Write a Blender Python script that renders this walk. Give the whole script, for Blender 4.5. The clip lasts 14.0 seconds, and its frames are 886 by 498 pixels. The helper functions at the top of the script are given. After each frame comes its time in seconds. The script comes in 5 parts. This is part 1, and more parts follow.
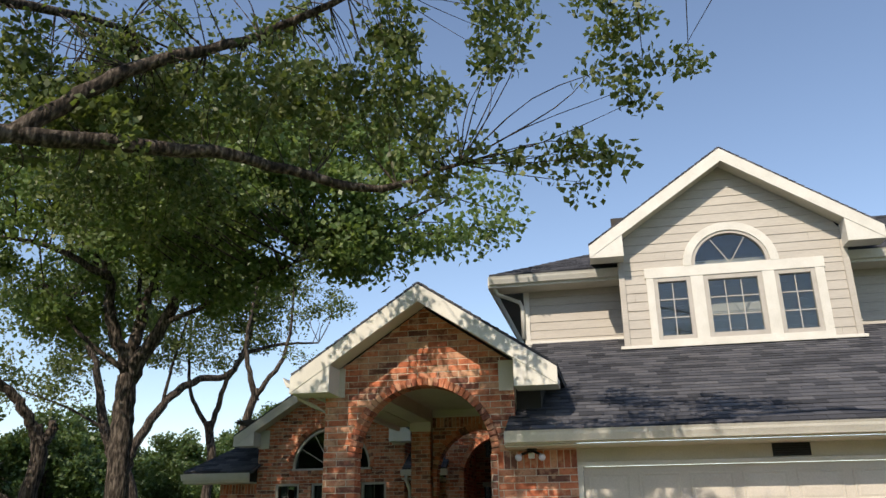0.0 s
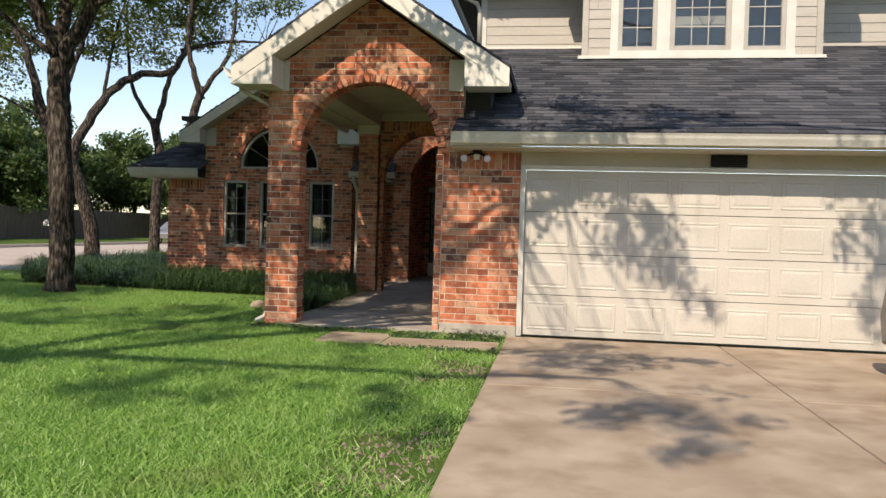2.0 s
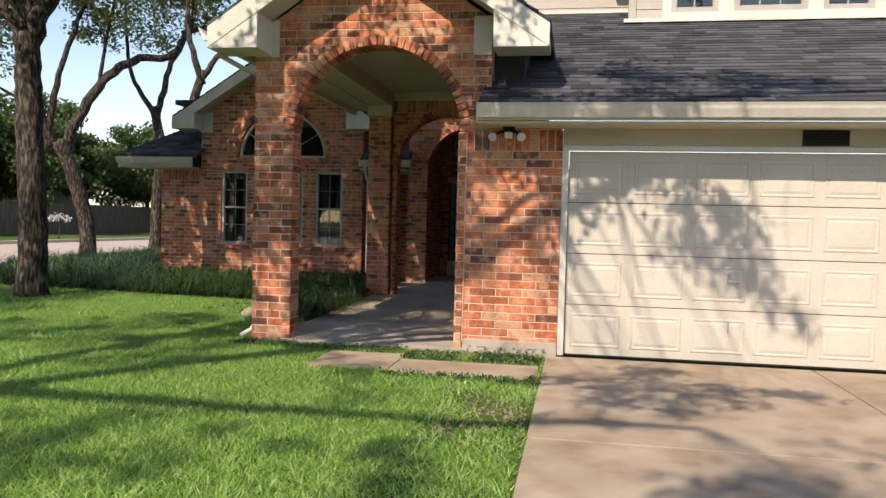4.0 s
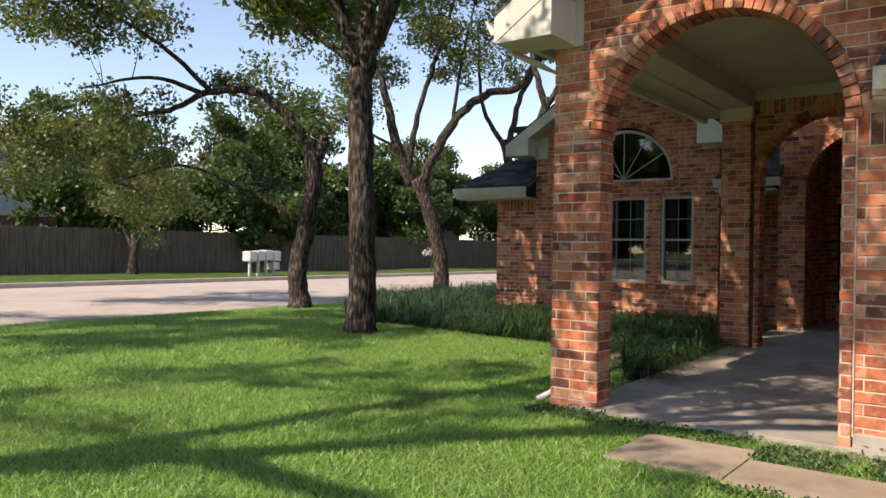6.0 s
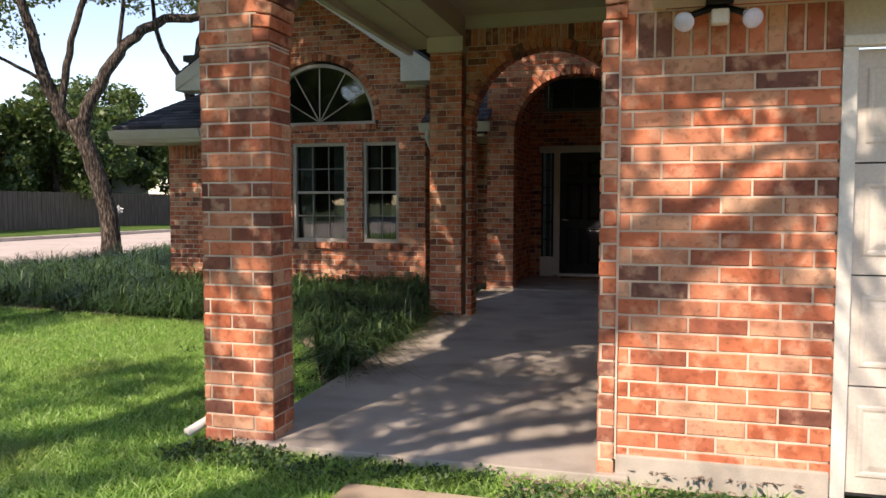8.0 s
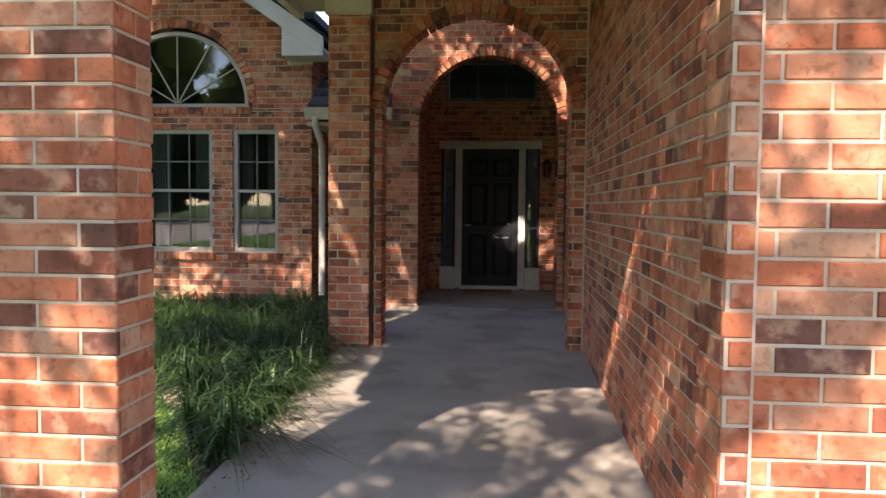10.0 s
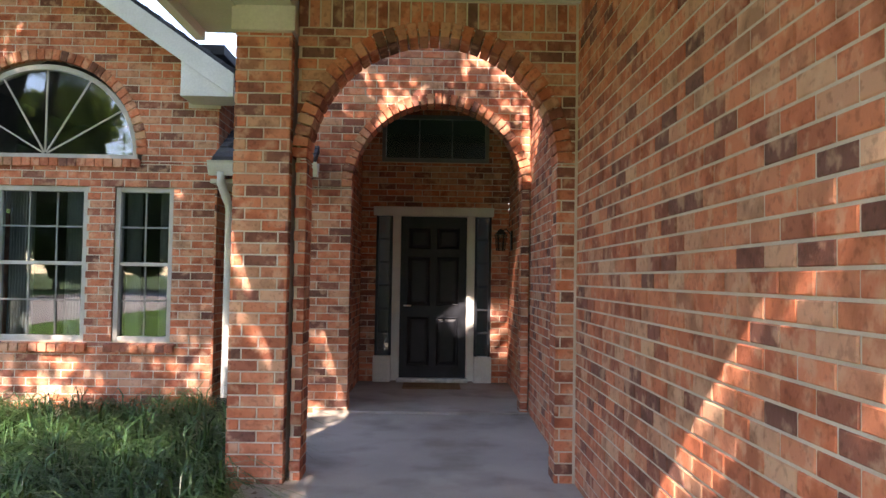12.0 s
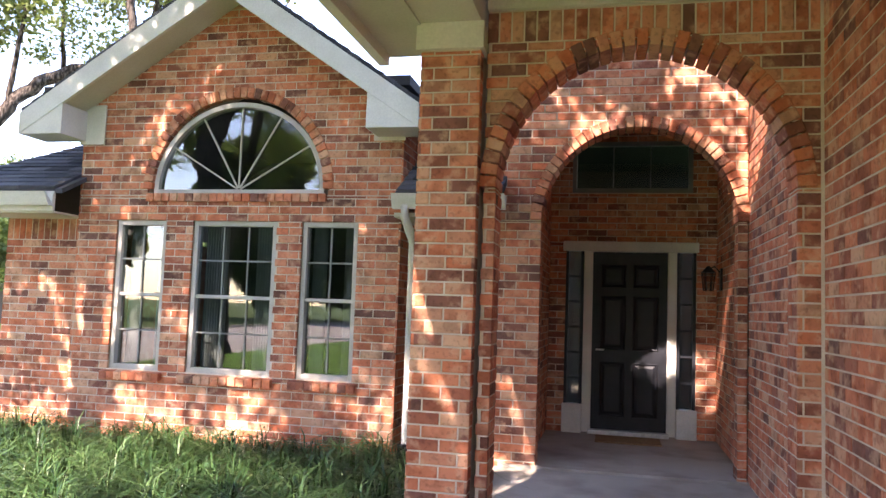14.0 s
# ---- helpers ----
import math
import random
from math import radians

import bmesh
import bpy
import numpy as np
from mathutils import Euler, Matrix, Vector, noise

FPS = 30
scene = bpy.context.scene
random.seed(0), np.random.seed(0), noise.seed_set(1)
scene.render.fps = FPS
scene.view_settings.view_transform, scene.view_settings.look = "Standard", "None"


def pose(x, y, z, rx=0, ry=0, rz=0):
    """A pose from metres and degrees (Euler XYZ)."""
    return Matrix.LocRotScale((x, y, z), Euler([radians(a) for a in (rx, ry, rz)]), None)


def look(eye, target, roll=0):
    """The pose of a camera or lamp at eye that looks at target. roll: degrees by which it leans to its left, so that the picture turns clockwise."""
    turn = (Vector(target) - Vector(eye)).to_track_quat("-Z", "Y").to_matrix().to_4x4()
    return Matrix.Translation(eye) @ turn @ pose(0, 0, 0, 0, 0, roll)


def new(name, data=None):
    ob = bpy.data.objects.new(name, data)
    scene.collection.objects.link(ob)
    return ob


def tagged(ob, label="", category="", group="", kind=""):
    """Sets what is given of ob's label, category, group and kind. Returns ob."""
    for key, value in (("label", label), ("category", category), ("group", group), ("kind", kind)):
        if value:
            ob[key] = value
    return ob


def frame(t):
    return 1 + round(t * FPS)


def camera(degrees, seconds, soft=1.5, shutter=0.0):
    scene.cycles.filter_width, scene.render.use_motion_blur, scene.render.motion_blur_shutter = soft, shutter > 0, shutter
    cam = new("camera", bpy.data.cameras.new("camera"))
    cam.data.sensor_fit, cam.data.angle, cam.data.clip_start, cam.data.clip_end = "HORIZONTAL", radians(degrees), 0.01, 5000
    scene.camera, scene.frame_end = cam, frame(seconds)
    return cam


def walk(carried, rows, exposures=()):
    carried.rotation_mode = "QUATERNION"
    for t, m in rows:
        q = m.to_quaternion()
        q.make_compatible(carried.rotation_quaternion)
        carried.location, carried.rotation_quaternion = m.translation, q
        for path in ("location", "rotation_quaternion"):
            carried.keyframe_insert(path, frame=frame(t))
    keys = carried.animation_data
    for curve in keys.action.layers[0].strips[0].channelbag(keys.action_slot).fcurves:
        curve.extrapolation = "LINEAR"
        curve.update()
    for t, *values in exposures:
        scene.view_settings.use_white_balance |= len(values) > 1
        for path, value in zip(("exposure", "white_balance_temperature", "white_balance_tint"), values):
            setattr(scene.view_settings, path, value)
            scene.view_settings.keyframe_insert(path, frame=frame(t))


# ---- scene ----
cam = camera(60.1, 14.0)
METRES, EYE, TILT, LEAN, TURN = 10.8, 1.5, 0.0, 0.0, 12.1
ROWS = [
    (0.0, 0.0, 0.0, 0.0, 0.21, 19.53, 0.58),
    (0.5, 0.0006, 0.0031, -0.0029, -3.28, 13.85, 0.08),
    (1.0, 0.0006, 0.0049, -0.007, -3.82, 7.62, -0.38),
    (1.5, 0.0053, 0.0092, -0.0112, -3.64, 2.06, -1.39),
    (2.0, 0.0064, 0.0249, -0.0164, -3.62, -1.43, -1.63),
    (4.5, 0.0142, 0.2453, -0.0147, -0.94, -2.11, -1.27),
    (5.0, 0.0183, 0.2955, -0.0151, 5.7, -2.85, -0.59),
    (5.5, 0.0261, 0.3403, -0.0142, 17.5, -1.86, -0.77),
    (6.0, 0.03, 0.384, -0.0133, 24.97, -0.05, -0.91),
    (6.5, 0.0314, 0.4332, -0.0118, 21.16, 0.24, -1.08),
    (7.0, 0.0285, 0.4834, -0.0136, 14.38, -2.09, -1.76),
    (7.5, 0.0163, 0.5332, -0.0103, 7.79, -3.23, -0.73),
    (10.0, -0.0465, 0.7472, -0.0087, -7.29, -3.23, -0.57),
    (10.5, -0.0516, 0.7876, -0.0094, -10.99, -3.72, -0.32),
    (11.0, -0.0496, 0.8299, -0.0075, -11.52, -3.07, -0.72),
    (11.5, -0.0461, 0.8753, -0.0042, -12.52, -1.33, -0.4),
    (12.0, -0.0389, 0.9135, -0.0021, -13.02, 2.18, -0.91),
    (12.5, -0.0375, 0.9418, 0.0031, -12.59, 8.57, -0.79),
    (13.0, -0.0392, 0.9632, 0.0081, -12.58, 13.2, 0.35),
    (13.5, -0.0398, 0.9706, 0.0067, -8.68, 10.93, -1.5),
    (14.0, -0.0392, 0.9729, 0.0031, 0.47, 4.43, -2.04),
]
walk(cam, [(t, pose(0, 0, EYE, TILT, LEAN, TURN) @ pose(METRES * x, METRES * y, METRES * z, 90 + pitch, roll, yaw)) for t, x, y, z, yaw, pitch, roll in ROWS],
     exposures=[(0.0, 0.4, 7100, 14), (1.5, 0.45, 7300, 15), (5.0, 0.65, 7400, 18), (7.5, 0.85, 7400, 22), (10.0, 1.75, 7200, 22), (11.5, 2.5, 7000, 23), (13.0, 3.0, 7000, 27), (14.0, 2.95, 7000, 29)])

# ---- light ----
SUN_WAY = Vector((0.30, 1.0, -0.93)).normalized()
world = bpy.data.worlds.new("sky")
scene.world = world
world.use_nodes = True
wn = world.node_tree.nodes
sky = wn.new("ShaderNodeTexSky")
sky.sky_type, sky.sun_disc = "NISHITA", False
sky.sun_elevation = math.asin(-SUN_WAY.z)
sky.sun_rotation = math.atan2(-SUN_WAY.x, -SUN_WAY.y)
sky.air_density, sky.dust_density, sky.ozone_density = 1.0, 0.25, 2.0
wn["Background"].inputs["Strength"].default_value = 0.15
world.node_tree.links.new(sky.outputs[0], wn["Background"].inputs["Color"])
sun = new("sun", bpy.data.lights.new("sun", "SUN"))
sun.data.energy, sun.data.angle, sun.data.color = 3.9, radians(0.55), (1.0, 0.93, 0.82)
sun.matrix_basis = look((0, 0, 30), Vector((0, 0, 30)) + SUN_WAY)


# ---- materials ----
class Nodes:
    """A material's node tree, built up step by step."""

    def __init__(self, name, rough=0.7, metal=0.0, spec=0.4):
        self.mat = bpy.data.materials.new(name)
        self.mat.use_nodes = True
        self.tree = self.mat.node_tree
        self.bsdf = self.tree.nodes["Principled BSDF"]
        self.bsdf.inputs["Roughness"].default_value = rough
        self.bsdf.inputs["Metallic"].default_value = metal
        self.bsdf.inputs["Specular IOR Level"].default_value = spec
        self.where = self.add("ShaderNodeTexCoord").outputs["Object"]
        self.geo = self.add("ShaderNodeNewGeometry")

    def add(self, kind, **values):
        n = self.tree.nodes.new(kind)
        for k, v in values.items():
            n.inputs[k].default_value = v
        return n

    def link(self, a, b):
        self.tree.links.new(a, b)

    def noise(self, scale, detail=4.0, at=None, stretch=None):
        n = self.add("ShaderNodeTexNoise", Scale=scale, Detail=detail)
        src = at or self.geo.outputs["Position"]
        if stretch:
            m = self.add("ShaderNodeMapping")
            m.inputs["Scale"].default_value = stretch
            self.link(src, m.inputs["Vector"])
            src = m.outputs[0]
        self.link(src, n.inputs["Vector"])
        return n.outputs["Fac"]

    def ramp(self, fac, *stops):
        r = self.add("ShaderNodeValToRGB")
        e = r.color_ramp.elements
        while len(e) < len(stops):
            e.new(0.5)
        for el, (p, c) in zip(e, stops):
            el.position = p
            el.color = (*c, 1) if len(c) == 3 else c
        self.link(fac, r.inputs[0])
        return r.outputs[0]

    def mix(self, fac, a, b, mode="MIX"):
        m = self.tree.nodes.new("ShaderNodeMix")
        m.data_type, m.blend_type = "RGBA", mode
        for socket, v in ((m.inputs["Factor"], fac), (m.inputs[6], a), (m.inputs[7], b)):
            if isinstance(v, (int, float)):
                socket.default_value = v
            elif isinstance(v, tuple):
                socket.default_value = (*v, 1)
            else:
                self.link(v, socket)
        return m.outputs[2]

    def chance(self):
        """A random value for each piece, whether an object or an island."""
        o = self.add("ShaderNodeObjectInfo").outputs["Random"]
        s = self.add("ShaderNodeMath")
        s.operation = "ADD"
        self.link(o, s.inputs[0])
        self.link(self.geo.outputs["Random Per Island"], s.inputs[1])
        f = self.add("ShaderNodeMath")
        f.operation = "FRACT"
        self.link(s.outputs[0], f.inputs[0])
        return f.outputs[0]

    def bump(self, fac, strength, distance=0.01):
        b = self.add("ShaderNodeBump", Strength=strength, Distance=distance)
        self.link(fac, b.inputs["Height"])
        self.link(b.outputs[0], self.bsdf.inputs["Normal"])

    def done(self, colour):
        if isinstance(colour, tuple):
            self.bsdf.inputs["Base Color"].default_value = (*colour, 1)
        else:
            self.link(colour, self.bsdf.inputs["Base Color"])
        return self.mat


def plain(name, a, b, scale=6.0, rough=0.6, metal=0.0, bump=0.1, fine=60.0, spec=0.4, stretch=None):
    """A surface of two near colours, with grain."""
    n = Nodes(name, rough, metal, spec)
    c = n.ramp(n.noise(scale, 5.0, stretch=stretch), (0.32, a), (0.68, b))
    g = n.noise(fine, 3.0, stretch=stretch)
    c = n.mix(0.16, c, n.ramp(g, (0.3, (0.25, 0.25, 0.25)), (0.7, (1, 1, 1))), "MULTIPLY")
    n.bump(g, bump, 0.004)
    return n.done(c)


def brick_material():
    n = Nodes("brick", 0.82, 0.0, 0.3)
    base = n.ramp(n.chance(), (0.0, (0.17, 0.075, 0.055)), (0.16, (0.30, 0.10, 0.06)), (0.34, (0.52, 0.15, 0.07)), (0.62, (0.60, 0.205, 0.105)), (0.84, (0.50, 0.215, 0.125)), (1.0, (0.60, 0.34, 0.21)))
    blotch = n.ramp(n.noise(5.5, 6.0), (0.36, (0.50, 0.45, 0.42)), (0.50, (1, 1, 1)))
    c = n.mix(0.7, base, blotch, "MULTIPLY")
    lime = n.ramp(n.noise(11.0, 8.0), (0.52, (0, 0, 0)), (0.64, (1, 1, 1)))
    c = n.mix(n.mix(0.48, (0.0, 0.0, 0.0), lime), c, (0.62, 0.37, 0.235))
    soot = n.ramp(n.noise(34.0, 5.0), (0.34, (0.45, 0.40, 0.38)), (0.46, (1, 1, 1)))
    c = n.mix(0.5, c, soot, "MULTIPLY")
    n.bump(n.noise(90.0, 6.0), 0.5, 0.004)
    return n.done(c)


def leaf_material(name, dark, mid, light, through_part=0.35):
    n = Nodes(name, 0.45, 0.0, 0.4)
    c = n.ramp(n.geo.outputs["Random Per Island"], (0.0, dark), (0.55, mid), (1.0, light))
    c = n.mix(0.4, c, n.ramp(n.noise(0.8, 2.0), (0.35, (0.55, 0.6, 0.5)), (0.65, (1, 1, 1))), "MULTIPLY")
    n.done(c)
    t = n.add("ShaderNodeBsdfTranslucent")
    n.link(n.mix(0.5, c, (0.20, 0.26, 0.03)), t.inputs["Color"])
    m = n.add("ShaderNodeMixShader")
    m.inputs[0].default_value = through_part
    n.link(n.bsdf.outputs[0], m.inputs[1])
    n.link(t.outputs[0], m.inputs[2])
    n.link(m.outputs[0], n.tree.nodes["Material Output"].inputs["Surface"])
    return n.mat


def grass_material():
    n = Nodes("grass_blade", 0.38, 0.0, 0.5)
    c = n.ramp(n.geo.outputs["Random Per Island"], (0.0, (0.11, 0.25, 0.045)), (0.5, (0.29, 0.52, 0.10)), (1.0, (0.52, 0.70, 0.26)))
    c = n.mix(n.ramp(n.noise(0.9, 4.0), (0.55, (0, 0, 0)), (0.75, (0.7, 0.7, 0.7))), c, (0.30, 0.36, 0.12))
    n.done(c)
    t = n.add("ShaderNodeBsdfTranslucent")
    n.link(c, t.inputs["Color"])
    m = n.add("ShaderNodeMixShader")
    m.inputs[0].default_value = 0.5
    n.link(n.bsdf.outputs[0], m.inputs[1])
    n.link(t.outputs[0], m.inputs[2])
    n.link(m.outputs[0], n.tree.nodes["Material Output"].inputs["Surface"])
    return n.mat


def bark_material():
    n = Nodes("bark", 0.9, 0.0, 0.2)
    f = n.noise(26.0, 6.0, stretch=(1.0, 1.0, 0.22))
    c = n.ramp(f, (0.34, (0.012, 0.010, 0.008)), (0.50, (0.055, 0.043, 0.034)), (0.66, (0.17, 0.14, 0.115)))
    c = n.mix(0.35, c, n.ramp(n.noise(2.5), (0.35, (0.35, 0.35, 0.33)), (0.65, (1, 1, 1))), "MULTIPLY")
    n.bump(f, 1.0, 0.035)
    return n.done(c)


def glass_material(name="window_glass", tint=(0.75, 0.8, 0.8)):
    n = Nodes(name, 0.02)
    see = n.add("ShaderNodeBsdfTransparent")
    see.inputs["Color"].default_value = (*tint, 1)
    gloss = n.add("ShaderNodeBsdfGlossy", Roughness=0.015)
    f = n.add("ShaderNodeFresnel", IOR=1.5)
    s = n.add("ShaderNodeMath")
    s.operation = "MULTIPLY_ADD"
    s.inputs[1].default_value, s.inputs[2].default_value = 1.2, 0.02
    n.link(f.outputs[0], s.inputs[0])
    wave = n.add("ShaderNodeBump", Strength=0.008, Distance=0.02)
    n.link(n.noise(1.6, 2.0), wave.inputs["Height"])
    n.link(wave.outputs[0], gloss.inputs["Normal"])
    m = n.add("ShaderNodeMixShader")
    n.link(s.outputs[0], m.inputs[0])
    n.link(see.outputs[0], m.inputs[1])
    n.link(gloss.outputs[0], m.inputs[2])
    n.link(m.outputs[0], n.tree.nodes["Material Output"].inputs["Surface"])
    return n.mat


def concrete_material(name, a, b, dark, scale=1.2):
    n = Nodes(name, 0.85, 0.0, 0.25)
    c = n.ramp(n.noise(scale, 6.0), (0.3, a), (0.7, b))
    stain = n.ramp(n.noise(2.6, 5.0), (0.30, dark), (0.52, (1, 1, 1)))
    c = n.mix(0.6, c, stain, "MULTIPLY")
    c = n.mix(0.25, c, n.ramp(n.noise(140.0, 3.0), (0.3, (0.5, 0.5, 0.5)), (0.7, (1, 1, 1))), "MULTIPLY")
    n.bump(n.noise(120.0, 4.0), 0.35, 0.003)
    return n.done(c)


def shingle_material():
    n = Nodes("shingle", 0.9, 0.0, 0.25)
    c = n.ramp(n.chance(), (0.0, (0.038, 0.040, 0.047)), (0.5, (0.075, 0.078, 0.09)), (1.0, (0.125, 0.125, 0.135)))
    c = n.mix(0.5, c, n.ramp(n.noise(180.0, 2.0), (0.3, (0.4, 0.4, 0.4)), (0.7, (1.0, 1.0, 1.0))), "MULTIPLY")
    c = n.mix(0.4, c, n.ramp(n.noise(1.5, 4.0), (0.35, (0.55, 0.55, 0.55)), (0.65, (1, 1, 1))), "MULTIPLY")
    n.bump(n.noise(200.0, 2.0), 0.5, 0.004)
    return n.done(c)


def turf_material():
    n = Nodes("turf", 0.95, 0.0, 0.15)
    c = n.ramp(n.noise(1.1, 6.0), (0.3, (0.06, 0.12, 0.022)), (0.55, (0.10, 0.18, 0.035)), (0.75, (0.17, 0.18, 0.065)))
    c = n.mix(0.5, c, n.ramp(n.noise(55.0, 4.0), (0.35, (0.25, 0.22, 0.15)), (0.65, (1, 1, 1))), "MULTIPLY")
    n.bump(n.noise(70.0, 4.0), 0.9, 0.03)
    return n.done(c)


BRICK = brick_material()
MORTAR = plain("mortar", (0.52, 0.41, 0.31), (0.66, 0.55, 0.43), 5.0, 0.92, bump=0.4, fine=150.0)
WHITE = plain("cream_paint", (0.60, 0.58, 0.51), (0.69, 0.67, 0.60), 3.0, 0.5, bump=0.05)
SOFFIT = plain("soffit_paint", (0.54, 0.50, 0.40), (0.62, 0.58, 0.48), 2.0, 0.6, bump=0.06)
SIDING = plain("siding", (0.42, 0.385, 0.33), (0.48, 0.445, 0.385), 4.0, 0.6, bump=0.15, fine=70.0, stretch=(0.15, 1, 1))
DOORPAINT = plain("garage_paint", (0.53, 0.49, 0.42), (0.59, 0.55, 0.48), 2.0, 0.5, bump=0.08)
FRAME = plain("window_frame_paint", (0.40, 0.37, 0.32), (0.47, 0.44, 0.39), 5.0, 0.45, bump=0.04)
GRILLE = plain("window_grille", (0.16, 0.16, 0.15), (0.22, 0.22, 0.21), 5.0, 0.5)
SHINGLE = shingle_material()
BARK = bark_material()
GLASS = glass_material()
DARKPAINT = plain("black_door_paint", (0.010, 0.011, 0.014), (0.018, 0.019, 0.024), 6.0, 0.42, bump=0.03, spec=0.25)
IRON = plain("black_metal", (0.012, 0.012, 0.012), (0.03, 0.03, 0.03), 20.0, 0.4, 0.6)
METAL = plain("worn_metal", (0.42, 0.42, 0.42), (0.56, 0.56, 0.56), 30.0, 0.35, 0.9)
PORCH = concrete_material("porch_concrete", (0.35, 0.31, 0.265), (0.46, 0.41, 0.35), (0.55, 0.52, 0.48))
DRIVE = concrete_material("drive_concrete", (0.33, 0.255, 0.185), (0.47, 0.38, 0.285), (0.58, 0.49, 0.41), 1.6)
FOOTING = concrete_material("footing_concrete", (0.36, 0.32, 0.27), (0.48, 0.44, 0.37), (0.5, 0.47, 0.42), 4.0)
ROADM = concrete_material("road_concrete", (0.46, 0.39, 0.33), (0.56, 0.48, 0.42), (0.75, 0.72, 0.7), 0.5)
TURF = turf_material()
BLADE = grass_material()
SOIL = plain("soil", (0.055, 0.042, 0.03), (0.12, 0.09, 0.065), 9.0, 0.95, bump=0.9, fine=45.0)
OAK = leaf_material("oak_leaf", (0.05, 0.085, 0.026), (0.11, 0.15, 0.05), (0.26, 0.29, 0.13), 0.45)
OAKDARK = leaf_material("shade_leaf", (0.06, 0.115, 0.035), (0.14, 0.225, 0.07), (0.28, 0.36, 0.14), 0.52)
FAR = leaf_material("far_leaf", (0.035, 0.07, 0.022), (0.075, 0.13, 0.04), (0.14, 0.19, 0.07))
LILY = leaf_material("strap_leaf", (0.016, 0.045, 0.013), (0.034, 0.085, 0.022), (0.10, 0.17, 0.06), 0.10)
CEDAR = plain("fence_wood", (0.09, 0.065, 0.05), (0.18, 0.135, 0.105), 3.0, 0.85, bump=0.4, stretch=(6, 6, 0.4))
# near-black: the darkness of unlit interiors is put into this colour
INNER = plain("unlit_room_dark", (0.045, 0.042, 0.038), (0.06, 0.056, 0.05), 1.0, 0.9)
CURTAIN = plain("curtain_cloth", (0.22, 0.22, 0.21), (0.30, 0.30, 0.28), 4.0, 0.9, stretch=(9, 1, 0.3))
BULB = plain("lamp_glass", (0.55, 0.55, 0.68), (0.68, 0.68, 0.80), 10.0, 0.15, spec=0.7)
BLUE = plain("blue_sign", (0.02, 0.05, 0.45), (0.03, 0.07, 0.52), 8.0, 0.4)
GRAYWHITE = plain("mailbox_paint", (0.55, 0.55, 0.54), (0.66, 0.66, 0.65), 5.0, 0.5)
RUBBER = plain("tyre_rubber", (0.014, 0.014, 0.014), (0.028, 0.028, 0.028), 30.0, 0.8)
CARPAINT = plain("car_paint", (0.03, 0.03, 0.035), (0.036, 0.036, 0.042), 2.0, 0.2, 0.5, spec=0.8)
CARGREY = plain("car_paint_grey", (0.26, 0.27, 0.28), (0.32, 0.33, 0.34), 2.0, 0.25, 0.5)
MAT = plain("mat_fibre", (0.20, 0.12, 0.06), (0.30, 0.19, 0.10), 30.0, 0.95, bump=0.8, fine=220.0)
STONE = plain("field_stone", (0.36, 0.27, 0.19), (0.48, 0.38, 0.28), 9.0, 0.9, bump=0.5)
MULCH = plain("dry_litter", (0.14, 0.10, 0.075), (0.30, 0.235, 0.18), 40.0, 0.95, bump=0.9, fine=70.0)


# ---- shaping ----
def mesh_of(name, verts, faces, material, smooth=False):
    me = bpy.data.meshes.new(name)
    me.from_pydata([tuple(v) for v in verts], [], faces)
    me.materials.append(material)
    if smooth:
        me.polygons.foreach_set("use_smooth", [True] * len(me.polygons))
    me.update()
    return me


def part(name, bm, material, parent=None, label="", bevel=0.0, smooth=False):
    """Links a bmesh as one mesh object, under a thing or part."""
    if bevel:
        bmesh.ops.bevel(bm, geom=bm.edges[:], offset=bevel, segments=2, affect="EDGES", profile=0.6, clamp_overlap=True)
    bmesh.ops.recalc_face_normals(bm, faces=bm.faces[:])
    me = bpy.data.meshes.new(name)
    bm.to_mesh(me)
    bm.free()
    me.materials.append(material)
    if smooth:
        me.polygons.foreach_set("use_smooth", [True] * len(me.polygons))
    ob = new(name, me)
    ob.parent = parent
    return tagged(ob, label)


def box(x0, x1, y0, y1, z0, z1, bm=None):
    bm = bm or bmesh.new()
    m = Matrix.LocRotScale(((x0 + x1) / 2, (y0 + y1) / 2, (z0 + z1) / 2), None, (abs(x1 - x0), abs(y1 - y0), abs(z1 - z0)))
    bmesh.ops.create_cube(bm, size=1, matrix=m)
    return bm


def prism(points, y0, y1, bm=None):
    """An outline in x and z, drawn out from y0 to y1."""
    bm = bm or bmesh.new()
    a = [bm.verts.new((x, y0, z)) for x, z in points]
    b = [bm.verts.new((x, y1, z)) for x, z in points]
    bm.faces.new(a)
    bm.faces.new(b[::-1])
    for i in range(len(a)):
        j = (i + 1) % len(a)
        bm.faces.new((a[j], a[i], b[i], b[j]))
    return bm


def solid(corners, bm=None):
    """A block from eight corners: four below, four above in the same order."""
    bm = bm or bmesh.new()
    v = [bm.verts.new(c) for c in corners]
    for f in ((3, 2, 1, 0), (4, 5, 6, 7), (0, 1, 5, 4), (1, 2, 6, 5), (2, 3, 7, 6), (3, 0, 4, 7)):
        bm.faces.new([v[i] for i in f])
    return bm


